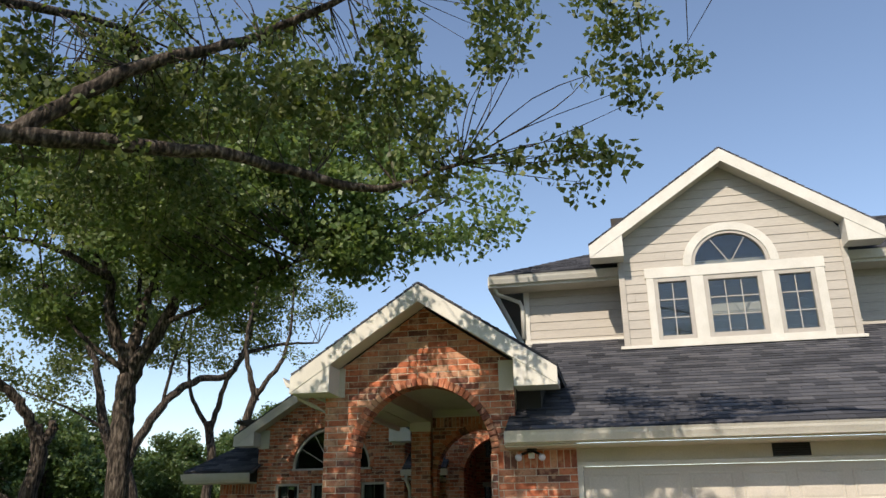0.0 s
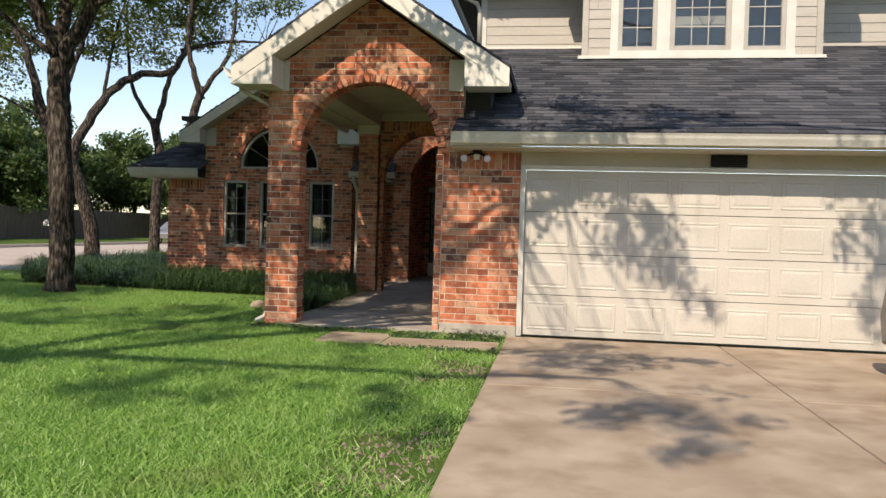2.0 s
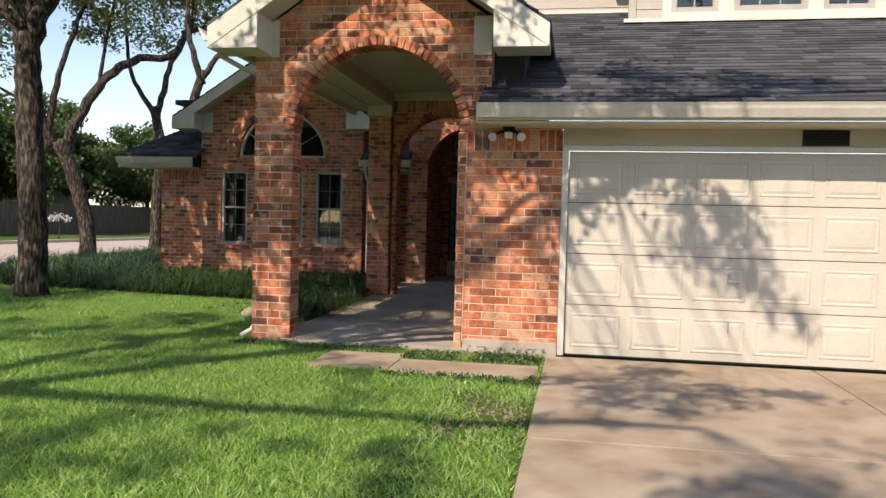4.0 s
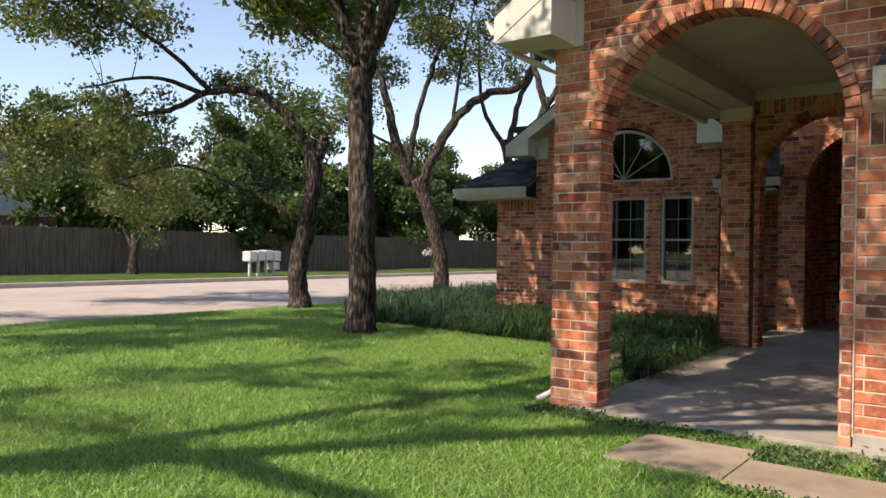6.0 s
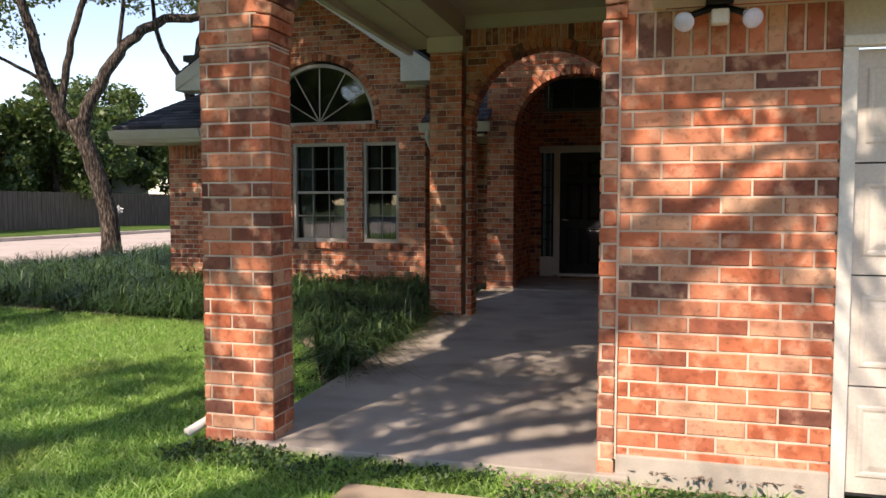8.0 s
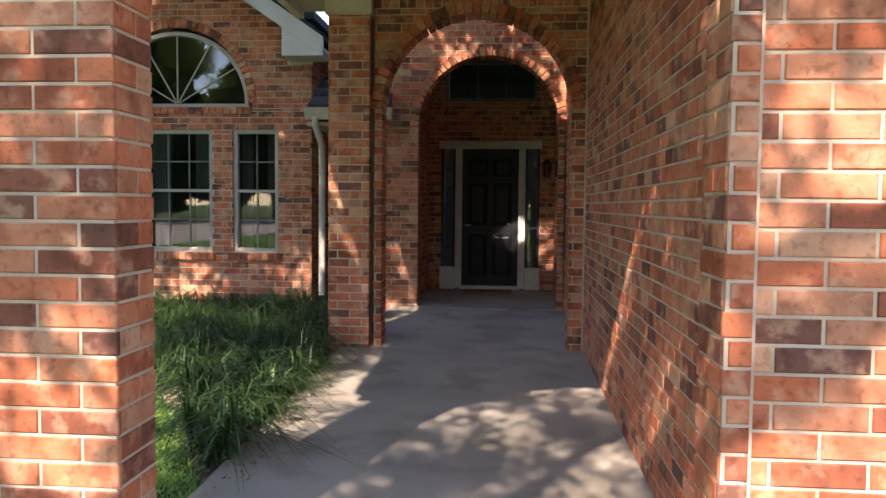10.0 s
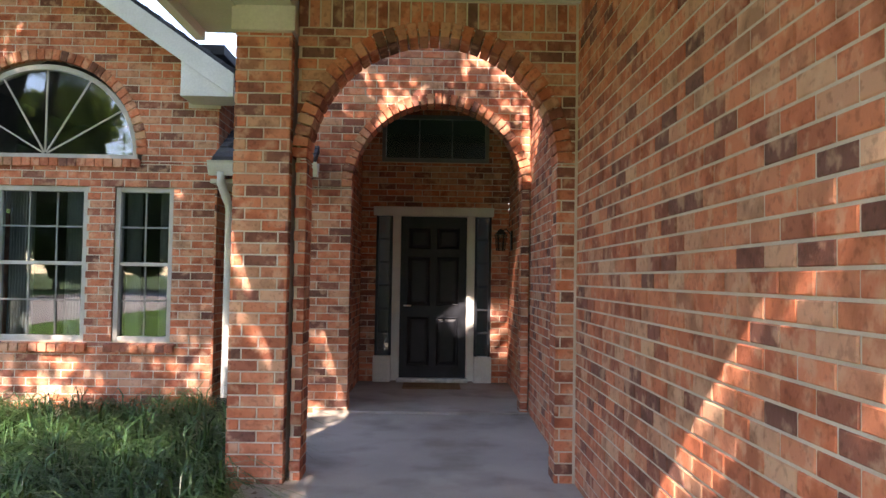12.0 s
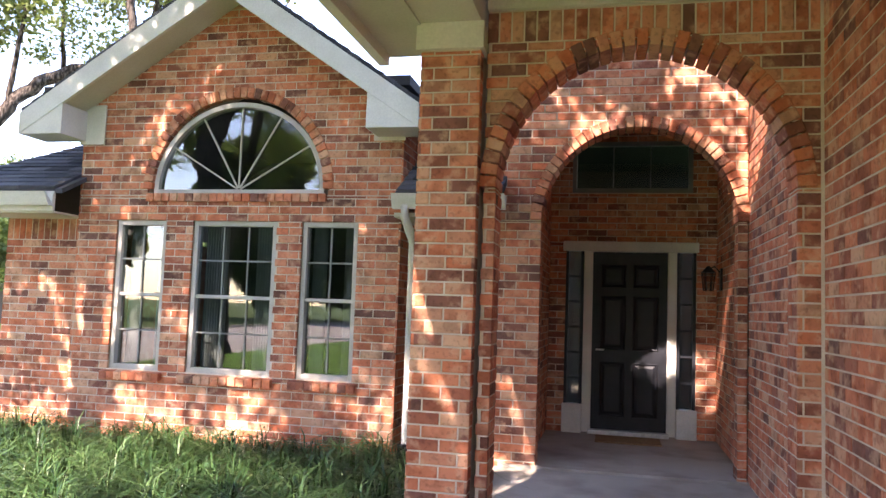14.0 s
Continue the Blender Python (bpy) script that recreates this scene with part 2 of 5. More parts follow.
def tube(points, radii, sides=8, bm=None, wobble=0.0):
    """A bent round bar through points, closed at both ends."""
    bm = bm or bmesh.new()
    pts = [Vector(p) for p in points]
    rings = []
    for i, p in enumerate(pts):
        d = (pts[min(i + 1, len(pts) - 1)] - pts[max(i - 1, 0)]).normalized()
        a = d.orthogonal().normalized() if abs(d.z) > 0.95 else d.cross(Vector((0, 0, 1))).normalized()
        b = d.cross(a)
        r = radii[i] if isinstance(radii, (list, tuple)) else radii
        ring = []
        for k in range(sides):
            t = 2 * math.pi * k / sides
            rr = r * (1 + wobble * noise.noise(p * 1.3 + Vector((math.cos(t), math.sin(t), 0)) * 1.4))
            ring.append(bm.verts.new(p + (a * math.cos(t) + b * math.sin(t)) * rr))
        rings.append(ring)
    for r0, r1 in zip(rings, rings[1:]):
        best = min(range(sides), key=lambda s: (r0[0].co - r1[s].co).length)
        for k in range(sides):
            bm.faces.new((r0[k], r0[(k + 1) % sides], r1[(k + 1 + best) % sides], r1[(k + best) % sides]))
    bm.faces.new(rings[0][::-1])
    bm.faces.new(rings[-1])
    return bm


def thing(name, label, category, group="", kind="", at=(0, 0, 0)):
    ob = new(name)
    ob.location = at
    ob.empty_display_size = 0.1
    return tagged(ob, label, category, group, kind)


PIECES = {}


def piece_mesh(name, corners, low, high, chamfer, material):
    """A flat piece over four corners in u, v; low and high: its thickness at the lower and the upper edge."""
    key = (name, tuple(round(c, 3) for p in corners for c in p), low, high, material.name)
    if key not in PIECES:
        PIECES[key] = mesh_of(name, *piece_shape(corners, low, high, chamfer), material)
    return PIECES[key]


def piece_shape(corners, low, high, c):
    mu, mv = sum(p[0] for p in corners) / 4, sum(p[1] for p in corners) / 4
    thick = (low, low, high, high)
    v = [(*p, -0.02) for p in corners]
    v += [(*p, t - c) for p, t in zip(corners, thick)]
    for (u, w), t in zip(corners, thick):
        v.append((u + max(-c, min(c, mu - u)), w + max(-c, min(c, mv - w)), t))
    f = [(8, 9, 10, 11)]
    for base in (0, 4):
        f += [(base + i, base + (i + 1) % 4, base + 4 + (i + 1) % 4, base + 4 + i) for i in range(4)]
    return v, f


def pair_spans(spans, v0, v1):
    a, b = spans(v0 + 0.002), spans(v1 - 0.002)
    if len(a) == len(b):
        return list(zip(a, b))
    if not b:
        return [(s, ((s[0] + s[1]) / 2,) * 2) for s in a]
    if not a:
        return [(((s[0] + s[1]) / 2,) * 2, s) for s in b]
    many, few = (a, b) if len(a) > len(b) else (b, a)
    cut = list(few)
    for s, n in zip(many, many[1:]):
        mid = (s[1] + n[0]) / 2
        cut = [q for p in cut for q in (((p[0], mid), (mid, p[1])) if p[0] < mid < p[1] else (p,))]
    if len(cut) != len(many):
        m = spans((v0 + v1) / 2)
        return [(s, s) for s in m]
    return list(zip(many, cut)) if many is a else list(zip(cut, many))


def fill(parent, name, m, spans, v0, v1, length, height, gap, low, high, chamfer, material, near=(0, 0), most=300, shift=0.5, soldier=(), breaks=()):
    """Lays pieces course by course over the spans that spans(v) gives; the nearest are parts, the rest one mesh."""
    made, v, row = [], v0, 0
    while v < v1 - 0.012:
        top = min([v + height, v1] + [b for b in breaks if v + 0.012 < b < v + height])
        run, upright = length, False
        for s0, s1 in soldier:
            if abs(v - s0) < 0.02:
                top, run, upright = s1, height, True
        for (a0, b0), (a1, b1) in pair_spans(spans, v, top):
            lo, hi = min(a0, a1), max(b0, b1)
            u = lo if upright else math.floor(lo / run) * run - (row * shift % 1.0) * run
            while u < hi:
                e = u + run - gap
                q = [(max(u, a0), v), (min(e, b0), v), (min(e, b1), top - gap), (max(u, a1), top - gap)]
                w0, w1 = q[1][0] - q[0][0], q[2][0] - q[3][0]
                if max(w0, w1) > 0.02:
                    if w0 < 0:
                        q[0] = q[1] = (max(min((q[0][0] + q[1][0]) / 2, b0), a0), v)
                    if w1 < 0:
                        q[2] = q[3] = (max(min((q[2][0] + q[3][0]) / 2, b1), a1), top - gap)
                    made.append(q)
                u += run
        v, row = top, row + 1
    made.sort(key=lambda q: (q[0][0] - near[0]) ** 2 + (q[0][1] - near[1]) ** 2)
    for q in made[:most]:
        o = Vector((q[0][0], q[0][1], 0))
        me = piece_mesh(name, [(u - o.x, w - o.y) for u, w in q], low, high, chamfer, material)
        ob = new(name, me)
        ob.parent = parent
        ob.matrix_basis = m @ Matrix.Translation(o + Vector((0, 0, random.uniform(-0.002, 0.002))))
    if len(made) > most:
        vs, fs = [], []
        for q in made[most:]:
            pv, pf = piece_shape(q, low, high, chamfer)
            n = len(vs)
            dz = random.uniform(-0.0015, 0.0015)
            vs += [m @ Vector((x, y, z + dz)) for x, y, z in pv]
            fs += [tuple(i + n for i in f) for f in pf]
        ob = new(name + "_field", mesh_of(name + "_field", vs, fs, material))
        ob.parent = parent
        tagged(ob, kind="stuff")


def face_matrix(origin, facing):
    """Axes u, v, n of an upright face; facing is one of -y, +x, -x, +y."""
    u, n = {"-y": ((1, 0, 0), (0, -1, 0)), "+x": ((0, 1, 0), (1, 0, 0)), "-x": ((0, -1, 0), (-1, 0, 0)), "+y": ((-1, 0, 0), (0, 1, 0))}[facing]
    m = Matrix.Identity(4)
    for i in range(3):
        m[i][0], m[i][1], m[i][2], m[i][3] = u[i], (0, 0, 1)[i], n[i], origin[i]
    return m


BL, BH = 0.226, 0.078
WIDE = (0.280, 0.0845)


def backing(bm, m, spans, v0, v1, thick, step=BH, breaks=()):
    """The body of a wall behind its bricks, course by course."""
    v = v0
    while v < v1 - 0.005:
        top = min([v + step, v1] + [b for b in breaks if v + 0.012 < b < v + step])
        for (a0, b0), (a1, b1) in pair_spans(spans, v, top):
            e = min(0.008, (b0 - a0) / 3, (b1 - a1) / 3 if b1 - a1 > 0.02 else 0.008)
            c = [(a0 + e, v), (b0 - e, v), (max(b1 - e, a1), top), (a1 + min(e, b1 - a1), top)]
            solid([m @ Vector((u, w, -thick)) for u, w in c] + [m @ Vector((u, w, -0.006)) for u, w in c], bm)
        v = top


def brick_wall(name, label, origin, facing, spans, v0, v1, thick=0.2, near=(0, 1.6), most=300, soldier=(), parent=None, breaks=(), size=(BL, BH)):
    m = face_matrix(origin, facing)
    bm = bmesh.new()
    backing(bm, m, spans, v0, v1, thick, size[1], breaks=breaks)
    w = part(name, bm, MORTAR, parent, label)
    if not parent:
        tagged(w, category="wall", kind="structure")
    fill(w, "brick", m, spans, v0, v1, *size, 0.011, 0.0, 0.0, 0.004, BRICK, near, most, soldier=soldier, breaks=breaks)
    return w


def arch_ring(parent, cx, cz, r0, r1, y0, y1, start=0.0, end=180.0):
    """Bricks on edge round an arch, each one a piece."""
    n = max(4, round(math.radians(end - start) * (r0 + r1) / 2 / 0.077))
    step = math.radians(end - start) / n
    half = step / 2 - 0.005 / r0
    vs = []
    for y in (y0, y1):
        for r, t in ((r0, -half), (r0, half), (r1, half), (r1, -half)):
            vs.append((r * math.cos(t), y, r * math.sin(t)))
    bm = bmesh.new()
    v = [bm.verts.new(p) for p in vs]
    for f in ((0, 1, 2, 3), (7, 6, 5, 4), (0, 4, 5, 1), (1, 5, 6, 2), (2, 6, 7, 3), (3, 7, 4, 0)):
        bm.faces.new([v[i] for i in f])
    bmesh.ops.recalc_face_normals(bm, faces=bm.faces[:])
    bmesh.ops.bevel(bm, geom=bm.edges[:], offset=0.004, segments=1, affect="EDGES")
    me = bpy.data.meshes.new("arch_brick")
    bm.to_mesh(me)
    bm.free()
    me.materials.append(BRICK)
    for i in range(n):
        ob = new("arch_brick", me)
        ob.parent = parent
        t = math.radians(start) + (i + 0.5) * step
        ob.matrix_basis = Matrix.Translation((cx, 0, cz)) @ Matrix.Rotation(-t, 4, "Y")


def arch_half(z, cz, r, ring=0.05):
    """Half the width of a round-headed opening at the height z."""
    if z <= cz:
        return r - ring
    return math.sqrt(r * r - (z - cz) ** 2) if z - cz < r else 0.0


def with_hole(spans, a, b):
    out = []
    for s0, s1 in spans:
        if b <= s0 or a >= s1 or b <= a:
            out.append((s0, s1))
            continue
        if a > s0:
            out.append((s0, a))
        if b < s1:
            out.append((b, s1))
    return out


# ---- ground ----
def slab(name, x0, x1, y0, y1, z0, z1, material, label, category, kind="structure", bevel=0.0, parent=None):
    return tagged(part(name, box(x0, x1, y0, y1, z0, z1), material, parent, label, bevel=bevel), category=category, kind=kind)


slab("ground", -600, 600, -600, 600, -0.6, -0.03, TURF, "green lawn turf reaching to the horizon", "ground")
slab("road", -24.2, -13.75, -150, 300, -0.12, -0.02, ROADM, "pale concrete road beside the lawn", "road")
slab("kerb", -24.5, -24.2, -150, 300, -0.2, 0.12, ROADM, "pale concrete kerb beyond the road", "kerb", bevel=0.02)
slab("verge", -30.6, -24.5, -150, 300, -0.2, 0.10, TURF, "grass verge between kerb and fence", "verge")

drive = tagged(new("driveway"), "brownish concrete driveway slabs before the garage", "driveway", kind="structure")
for a, b in ((-0.58, 1.99), (2.01, 4.9)):
    y = -13.0
    for e in (-8.2, -2.6, 3.0, 6.88, 9.98):
        part("slab", box(a, b, y, e, -0.12, 0.0), DRIVE, drive, bevel=0.006)
        y = e + 0.02
part("joint_strip", box(-0.55, 4.87, -12.9, 9.95, -0.12, -0.008), MULCH, drive, "dry grit in the slab joints")

path = tagged(new("front_path"), "pale concrete path slabs from drive to porch", "path", kind="structure")
part("slab", prism([(-2.75, -0.1), (-2.75, 0.005), (-1.97, 0.005), (-1.97, -0.1)], 9.62, 8.82), DRIVE, path, bevel=0.008)
part("slab", box(-1.96, -0.62, 8.72, 9.36, -0.1, 0.004), DRIVE, path, bevel=0.008)

porch = part("porch_floor", solid([(-3.62, 10.0, -0.1), (-1.4, 10.0, -0.1), (-1.4, 17.2, -0.1), (-3.75, 17.2, -0.1),
                                   (-3.62, 10.0, 0.03), (-1.4, 10.0, 0.03), (-1.4, 17.2, 0.13), (-3.75, 17.2, 0.13)]), PORCH, None,
             "grey concrete porch floor, worn and stained", bevel=0.008)
tagged(porch, category="floor", kind="structure")
slab("entry_floor", -3.6, -1.3, 17.2, 19.6, -0.1, 0.15, PORCH, "grey concrete floor of the entry recess", "floor")
bed_edges = [(-3.63, 11.3), (-4.4, 12.7), (-5.3, 13.9), (-9.0, 14.35), (-10.8, 14.5), (-13.0, 17.5), (-13.2, 26.0), (-9.3, 26.0), (-9.2, 17.2), (-3.66, 17.2)]
bm = bmesh.new()
low = [bm.verts.new((x, y, -0.05)) for x, y in bed_edges]
up = [bm.verts.new((x, y, -0.012)) for x, y in bed_edges]
bm.faces.new(up)
bm.faces.new(low[::-1])
for i in range(len(up)):
    j = (i + 1) % len(up)
    bm.faces.new((low[i], low[j], up[j], up[i]))
tagged(part("planting_bed", bm, SOIL, None, "dark soil bed under the strap-leaved plants"), category="bed", kind="structure")


# ---- portico ----
P = 10.05  # front face
ACX, ACZ, AR = -2.46, 2.30, 0.92  # its arch
GX, GZ, GS = -2.44, 4.30, 0.68  # top and slope of the brick gable


def gable(z, x0, x1, apex_x, apex_z, slope, eave):
    if z <= eave:
        return (x0, x1)
    h = max(0.0, (apex_z - z) / slope)
    return (max(x0, apex_x - h), min(x1, apex_x + h))


def front_spans(z):
    a, b = gable(z, -3.83, -1.22 if z > 2.5 else -1.475, GX, GZ, GS, 3.1)
    if b - a < 0.01:
        return []
    h = arch_half(z, ACZ, AR + 0.05)
    return with_hole([(a, b)], ACX - h, ACX + h) if h > 0 else [(a, b)]


front = brick_wall("wall_portico_front", "red brick gable wall of the porch with a round arch", (0, P, 0), "-y", front_spans, 2.30, GZ, 0.26, near=(-2.4, 3.0), size=WIDE)
arch_ring(front, ACX, ACZ, AR, AR + 0.105, P - 0.012, P + 0.27)
column = brick_wall("porch_column", "square red brick porch column on the lawn edge", (0, P, 0), "-y", lambda z: [(-3.83, -3.385)], 0.0, 2.30, 0.26, size=WIDE)
for facing, at, s in (("+x", (-3.385, P + 0.02, 0), (0.0, 0.24)), ("-x", (-3.83, P + 0.26, 0), (0.0, 0.24))):
    brick_wall("side", "", at, facing, lambda z, s=s: [s], 0.0, 2.30 if facing != "-x" else 3.1, 0.05, parent=column, size=WIDE)
jamb = brick_wall("arch_jamb", "narrow stack of red bricks at the arch side", (0, P - 0.012, 0), "-y", lambda z: [(-1.56, -1.475)], 0.02, 2.30, 0.05, size=WIDE)
brick_wall("side", "", (-1.56, P + 0.27, 0), "-x", lambda z: [(0.0, 0.27)], 0.02, 2.30, 0.07, parent=jamb, size=WIDE)
pier = brick_wall("wall_garage_pier", "red brick pier between porch arch and garage door", (0, 10.065, 0), "-y", lambda z: [(-1.47, -0.47)] if z < 2.4 else [(-1.47, -1.22)], 0.085, 2.95, 0.2, near=(-1, 1.4),
                  soldier=((0.085 + 24 * 0.0845, 2.34),), size=WIDE)
tagged(part("footing", box(-1.468, -0.475, 10.05, 10.3, -0.05, 0.125), FOOTING, pier, "rough grey concrete footing", bevel=0.01))

part("joint", box(-1.482, -1.463, 10.052, 10.2, 0.10, 2.30), MORTAR, jamb, "pale mortar joint")

# the long brick side wall of the porch
side = brick_wall("wall_porch_side", "long red brick side wall of the porch", (-1.48, 17.3, 0), "-x", lambda z: [(0.0, 7.0)], 0.06, 3.40, 0.2, near=(5.2, 1.6),
                  soldier=((0.06 + 41 * 0.077, 3.40),), size=(0.206, 0.077))
bm = box(-1.27, -0.9, 10.3, 19.6, 0.0, 3.4)
tagged(part("wall_garage_inner", bm, INNER, None, "plain wall between garage and porch"), category="wall", kind="structure")

# inner arch
IY, ICX, ICZ, IR = 14.8, -2.48, 2.285, 0.86


def inner_spans(z):
    h = arch_half(z, ICZ, IR + 0.05)
    return with_hole([(-3.42, -1.49)], ICX - h, ICX + h) if h > 0 else [(-3.42, -1.49)]


inner = brick_wall("wall_inner_arch", "red brick wall with a round arch inside the porch", (0, IY, 0), "-y", inner_spans, 0.08, 3.40, 0.26, near=(-2.5, 2.6), breaks=(ICZ, 3.20),
                   soldier=((3.20, 3.40),))
arch_ring(inner, ICX, ICZ, IR, IR + 0.105, IY - 0.012, IY + 0.27)
for facing, at in (("+x", (ICX - IR, IY, 0)), ("-x", (ICX + IR, IY + 0.26, 0))):
    brick_wall("jamb", "", at, facing, lambda z: [(0.012, 0.25)], 0.08, ICZ, 0.05, parent=inner)
part("joint", box(-1.497, -1.472, IY - 0.008, IY + 0.1, 0.08, 3.40), MORTAR, inner, "pale mortar joint")
col2 = brick_wall("inner_column", "square red brick column at the inner arch", (0, IY - 0.1, 0), "-y", lambda z: [(-3.82, -3.44)], 0.06, 3.13, 0.36)
brick_wall("side", "", (-3.44, IY - 0.1, 0), "+x", lambda z: [(0.0, 0.1)], 0.06, 3.13, 0.02, parent=col2)
brick_wall("side", "", (-3.82, IY + 0.26, 0), "-x", lambda z: [(0.0, 0.36)], 0.06, 3.13, 0.02, parent=col2)
part("capital", box(-3.85, -3.42, IY - 0.125, IY + 0.28, 3.13, 3.30), SOFFIT, col2, "cream painted wooden cap", bevel=0.006)

# porch ceiling, beam and trims
slab("ceiling", -3.45, -1.4, 10.3, 14.85, 3.54, 3.6, SOFFIT, "cream painted porch ceiling boards", "ceiling")
slab("ceiling_joint", -2.335, -2.32, 10.3, 14.8, 3.532, 3.54, SOFFIT, "thin batten on the porch ceiling", "trim")
slab("trim_back", -3.42, -1.49, IY - 0.03, IY + 0.2, 3.40, 3.54, SOFFIT, "cream frieze board above the inner arch", "trim", bevel=0.004)
slab("trim_side", -1.505, -1.3, 10.3, IY - 0.03, 3.40, 3.54, SOFFIT, "cream frieze board above the side wall", "trim", bevel=0.004)
slab("porch_beam", -3.83, -3.44, 10.33, IY + 0.3, 3.30, 3.62, SOFFIT, "cream boxed beam over the open porch side", "beam", bevel=0.006)
slab("porch_eave_soffit", -4.20, -3.825, 9.72, 15.25, 3.285, 3.31, SOFFIT, "cream soffit under the porch eave", "soffit")


# ---- roofs ----
def roof_plane(parent, eave_a, eave_b, up_a, up_b, spans=None, exposure=0.145, near=None, most=300):
    """Shingles over a sloping quad: eave from a to b, and its upper edge."""
    a, b, c, d = (Vector(p) for p in (eave_a, eave_b, up_b, up_a))
    u = (b - a).normalized()
    n = u.cross(d - a).normalized()
    v = n.cross(u)
    m = Matrix.Identity(4)
    for i in range(3):
        m[i][0], m[i][1], m[i][2], m[i][3] = u[i], v[i], n[i], a[i]
    rise = (d - a).dot(v)
    l0, l1, r0, r1 = 0.0, (d - a).dot(u), (b - a).dot(u), (c - a).dot(u)
    straight = lambda w: [(l0 + (l1 - l0) * w / rise, r0 + (r1 - r0) * w / rise)]
    fill(parent, "shingle", m, spans or straight, 0.0, rise, 0.31, exposure, 0.004, 0.016, 0.006, 0.002, SHINGLE, near or (r0 / 2, 0), most, shift=0.37)


def deck(a, b, c, d, thick=0.06, bm=None):
    down = Vector((0, 0, -thick))
    p = [Vector(q) for q in (a, b, c, d)]
    return solid([q + down for q in p] + [q - Vector((0, 0, 0.012)) for q in p], bm)


def gable_roof(name, label, apex_x, apex_z, left, right, eave_l, eave_r, y0, y1, fascia_w=0.24, return_w=0.55, wall_y=None, slope_most=220, returns=True):
    """A gable with shingles, cream rake boards and boxed eave returns, facing -y."""
    zl, zr = eave_l, eave_r
    bm = deck((left, y0, zl), (apex_x, y0, apex_z), (apex_x, y1, apex_z), (left, y1, zl))
    deck((apex_x, y0, apex_z), (right, y0, zr), (right, y1, zr), (apex_x, y1, apex_z), bm=bm)
    roof = tagged(part(name, bm, SHINGLE, None, label), category="roof", kind="structure")
    roof_plane(roof, (left, y1, zl), (left, y0, zl), (apex_x, y1, apex_z), (apex_x, y0, apex_z), near=(y1 - y0, 0.5), most=slope_most)
    roof_plane(roof, (right, y0, zr), (right, y1, zr), (apex_x, y0, apex_z), (apex_x, y1, apex_z), near=(0, 0.5), most=slope_most)
    for x, z in ((left, zl), (right, zr)):
        f = fascia_w
        top = -0.035
        bm = prism([(x, z + top), (apex_x, apex_z + top), (apex_x, apex_z + top - f), (x, z + top - f * 0.92)], y0 - 0.02, y0 + 0.02)
        part("rake_board", bm, WHITE, roof, "cream painted rake board", bevel=0.003)
        # soffit behind the rake board
        back = wall_y or y1
        bm = prism([(x, z + top - f * 0.72), (apex_x, apex_z + top - f * 0.72), (apex_x, apex_z + top - f * 0.82), (x, z + top - f * 0.82)], y0 + 0.021, back - 0.01)
        part("rake_soffit", bm, SOFFIT, roof)
        if returns:
            s = 1 if x < apex_x else -1
            x2 = x + s * return_w
            k = (apex_z - z) / abs(apex_x - x)
            low = z + top - f * 0.92
            bm = prism([(x, low), (x2, low), (x2, z + top - f * 0.9 + return_w * k * 0.98), (x, z + top - f * 0.5)], y0 - 0.012, back - 0.012)
            part("eave_return", bm, WHITE, roof, "cream boxed eave return", bevel=0.004)
    return roof


gable_roof("roof_portico", "dark grey shingle gable roof over the porch", -2.42, 4.55, -4.18, -0.62, 3.37, 3.34, 9.62, 15.2, wall_y=P)
for s, x0, x1 in ((1, -3.83, -3.55), (-1, -1.42, -1.225)):
    slab("frieze_board", x0, x1, P - 0.03, P - 0.012, 3.10, 3.50, SOFFIT, "cream frieze block under the rake", "trim", bevel=0.003)


def gutter(parent, a, b, z, r=0.11):
    """An ogee gutter along x (or y) with its lip."""
    a, b = Vector(a), Vector(b)
    d = (b - a).normalized()
    out = Vector((d.y, -d.x, 0))
    prof = [(0, 0.10), (0, -0.03), (0.07, -0.03), (0.085, 0.0), (0.11, 0.045), (0.12, 0.075), (0.135, 0.10), (0.12, 0.103), (0.105, 0.08), (0.015, -0.01), (0.012, 0.10)]
    bm = bmesh.new()
    ends = []
    for p in (a, b):
        ends.append([bm.verts.new(p + out * o + Vector((0, 0, z + h))) for o, h in prof])
    n = len(prof)
    for i in range(n):
        j = (i + 1) % n
        bm.faces.new((ends[0][i], ends[0][j], ends[1][j], ends[1][i]))
    bm.faces.new(ends[0][::-1])
    bm.faces.new(ends[1])
    return part("gutter", bm, WHITE, parent, "cream painted metal gutter")


# garage roof
RS = 0.475
EY, EZ = 9.62, 2.54


def rz(y):
    return EZ + RS * (y - EY)


groof = tagged(part("roof_garage", deck((-1.30, EY, EZ), (8.5, EY, EZ), (8.5, 14.2, rz(14.2)), (-1.30, 14.2, rz(14.2))), SHINGLE, None,
                    "dark grey asphalt shingle roof above the garage"), category="roof", kind="structure")
roof_plane(groof, (-1.30, EY - 0.03, EZ), (8.5, EY - 0.03, EZ), (-1.30, 14.1, rz(14.1) + 0.002), (8.5, 14.1, rz(14.1) + 0.002), near=(2, 0), most=300)
gutter(groof, (-1.30, EY - 0.01, 0), (8.5, EY - 0.01, 0), 2.42)
part("fascia", box(-1.32, 8.5, EY - 0.005, EY + 0.03, 2.37, 2.52), WHITE, groof, "cream fascia board")
part("soffit", box(-1.32, 8.5, EY + 0.03, 10.12, 2.345, 2.365), SOFFIT, groof)

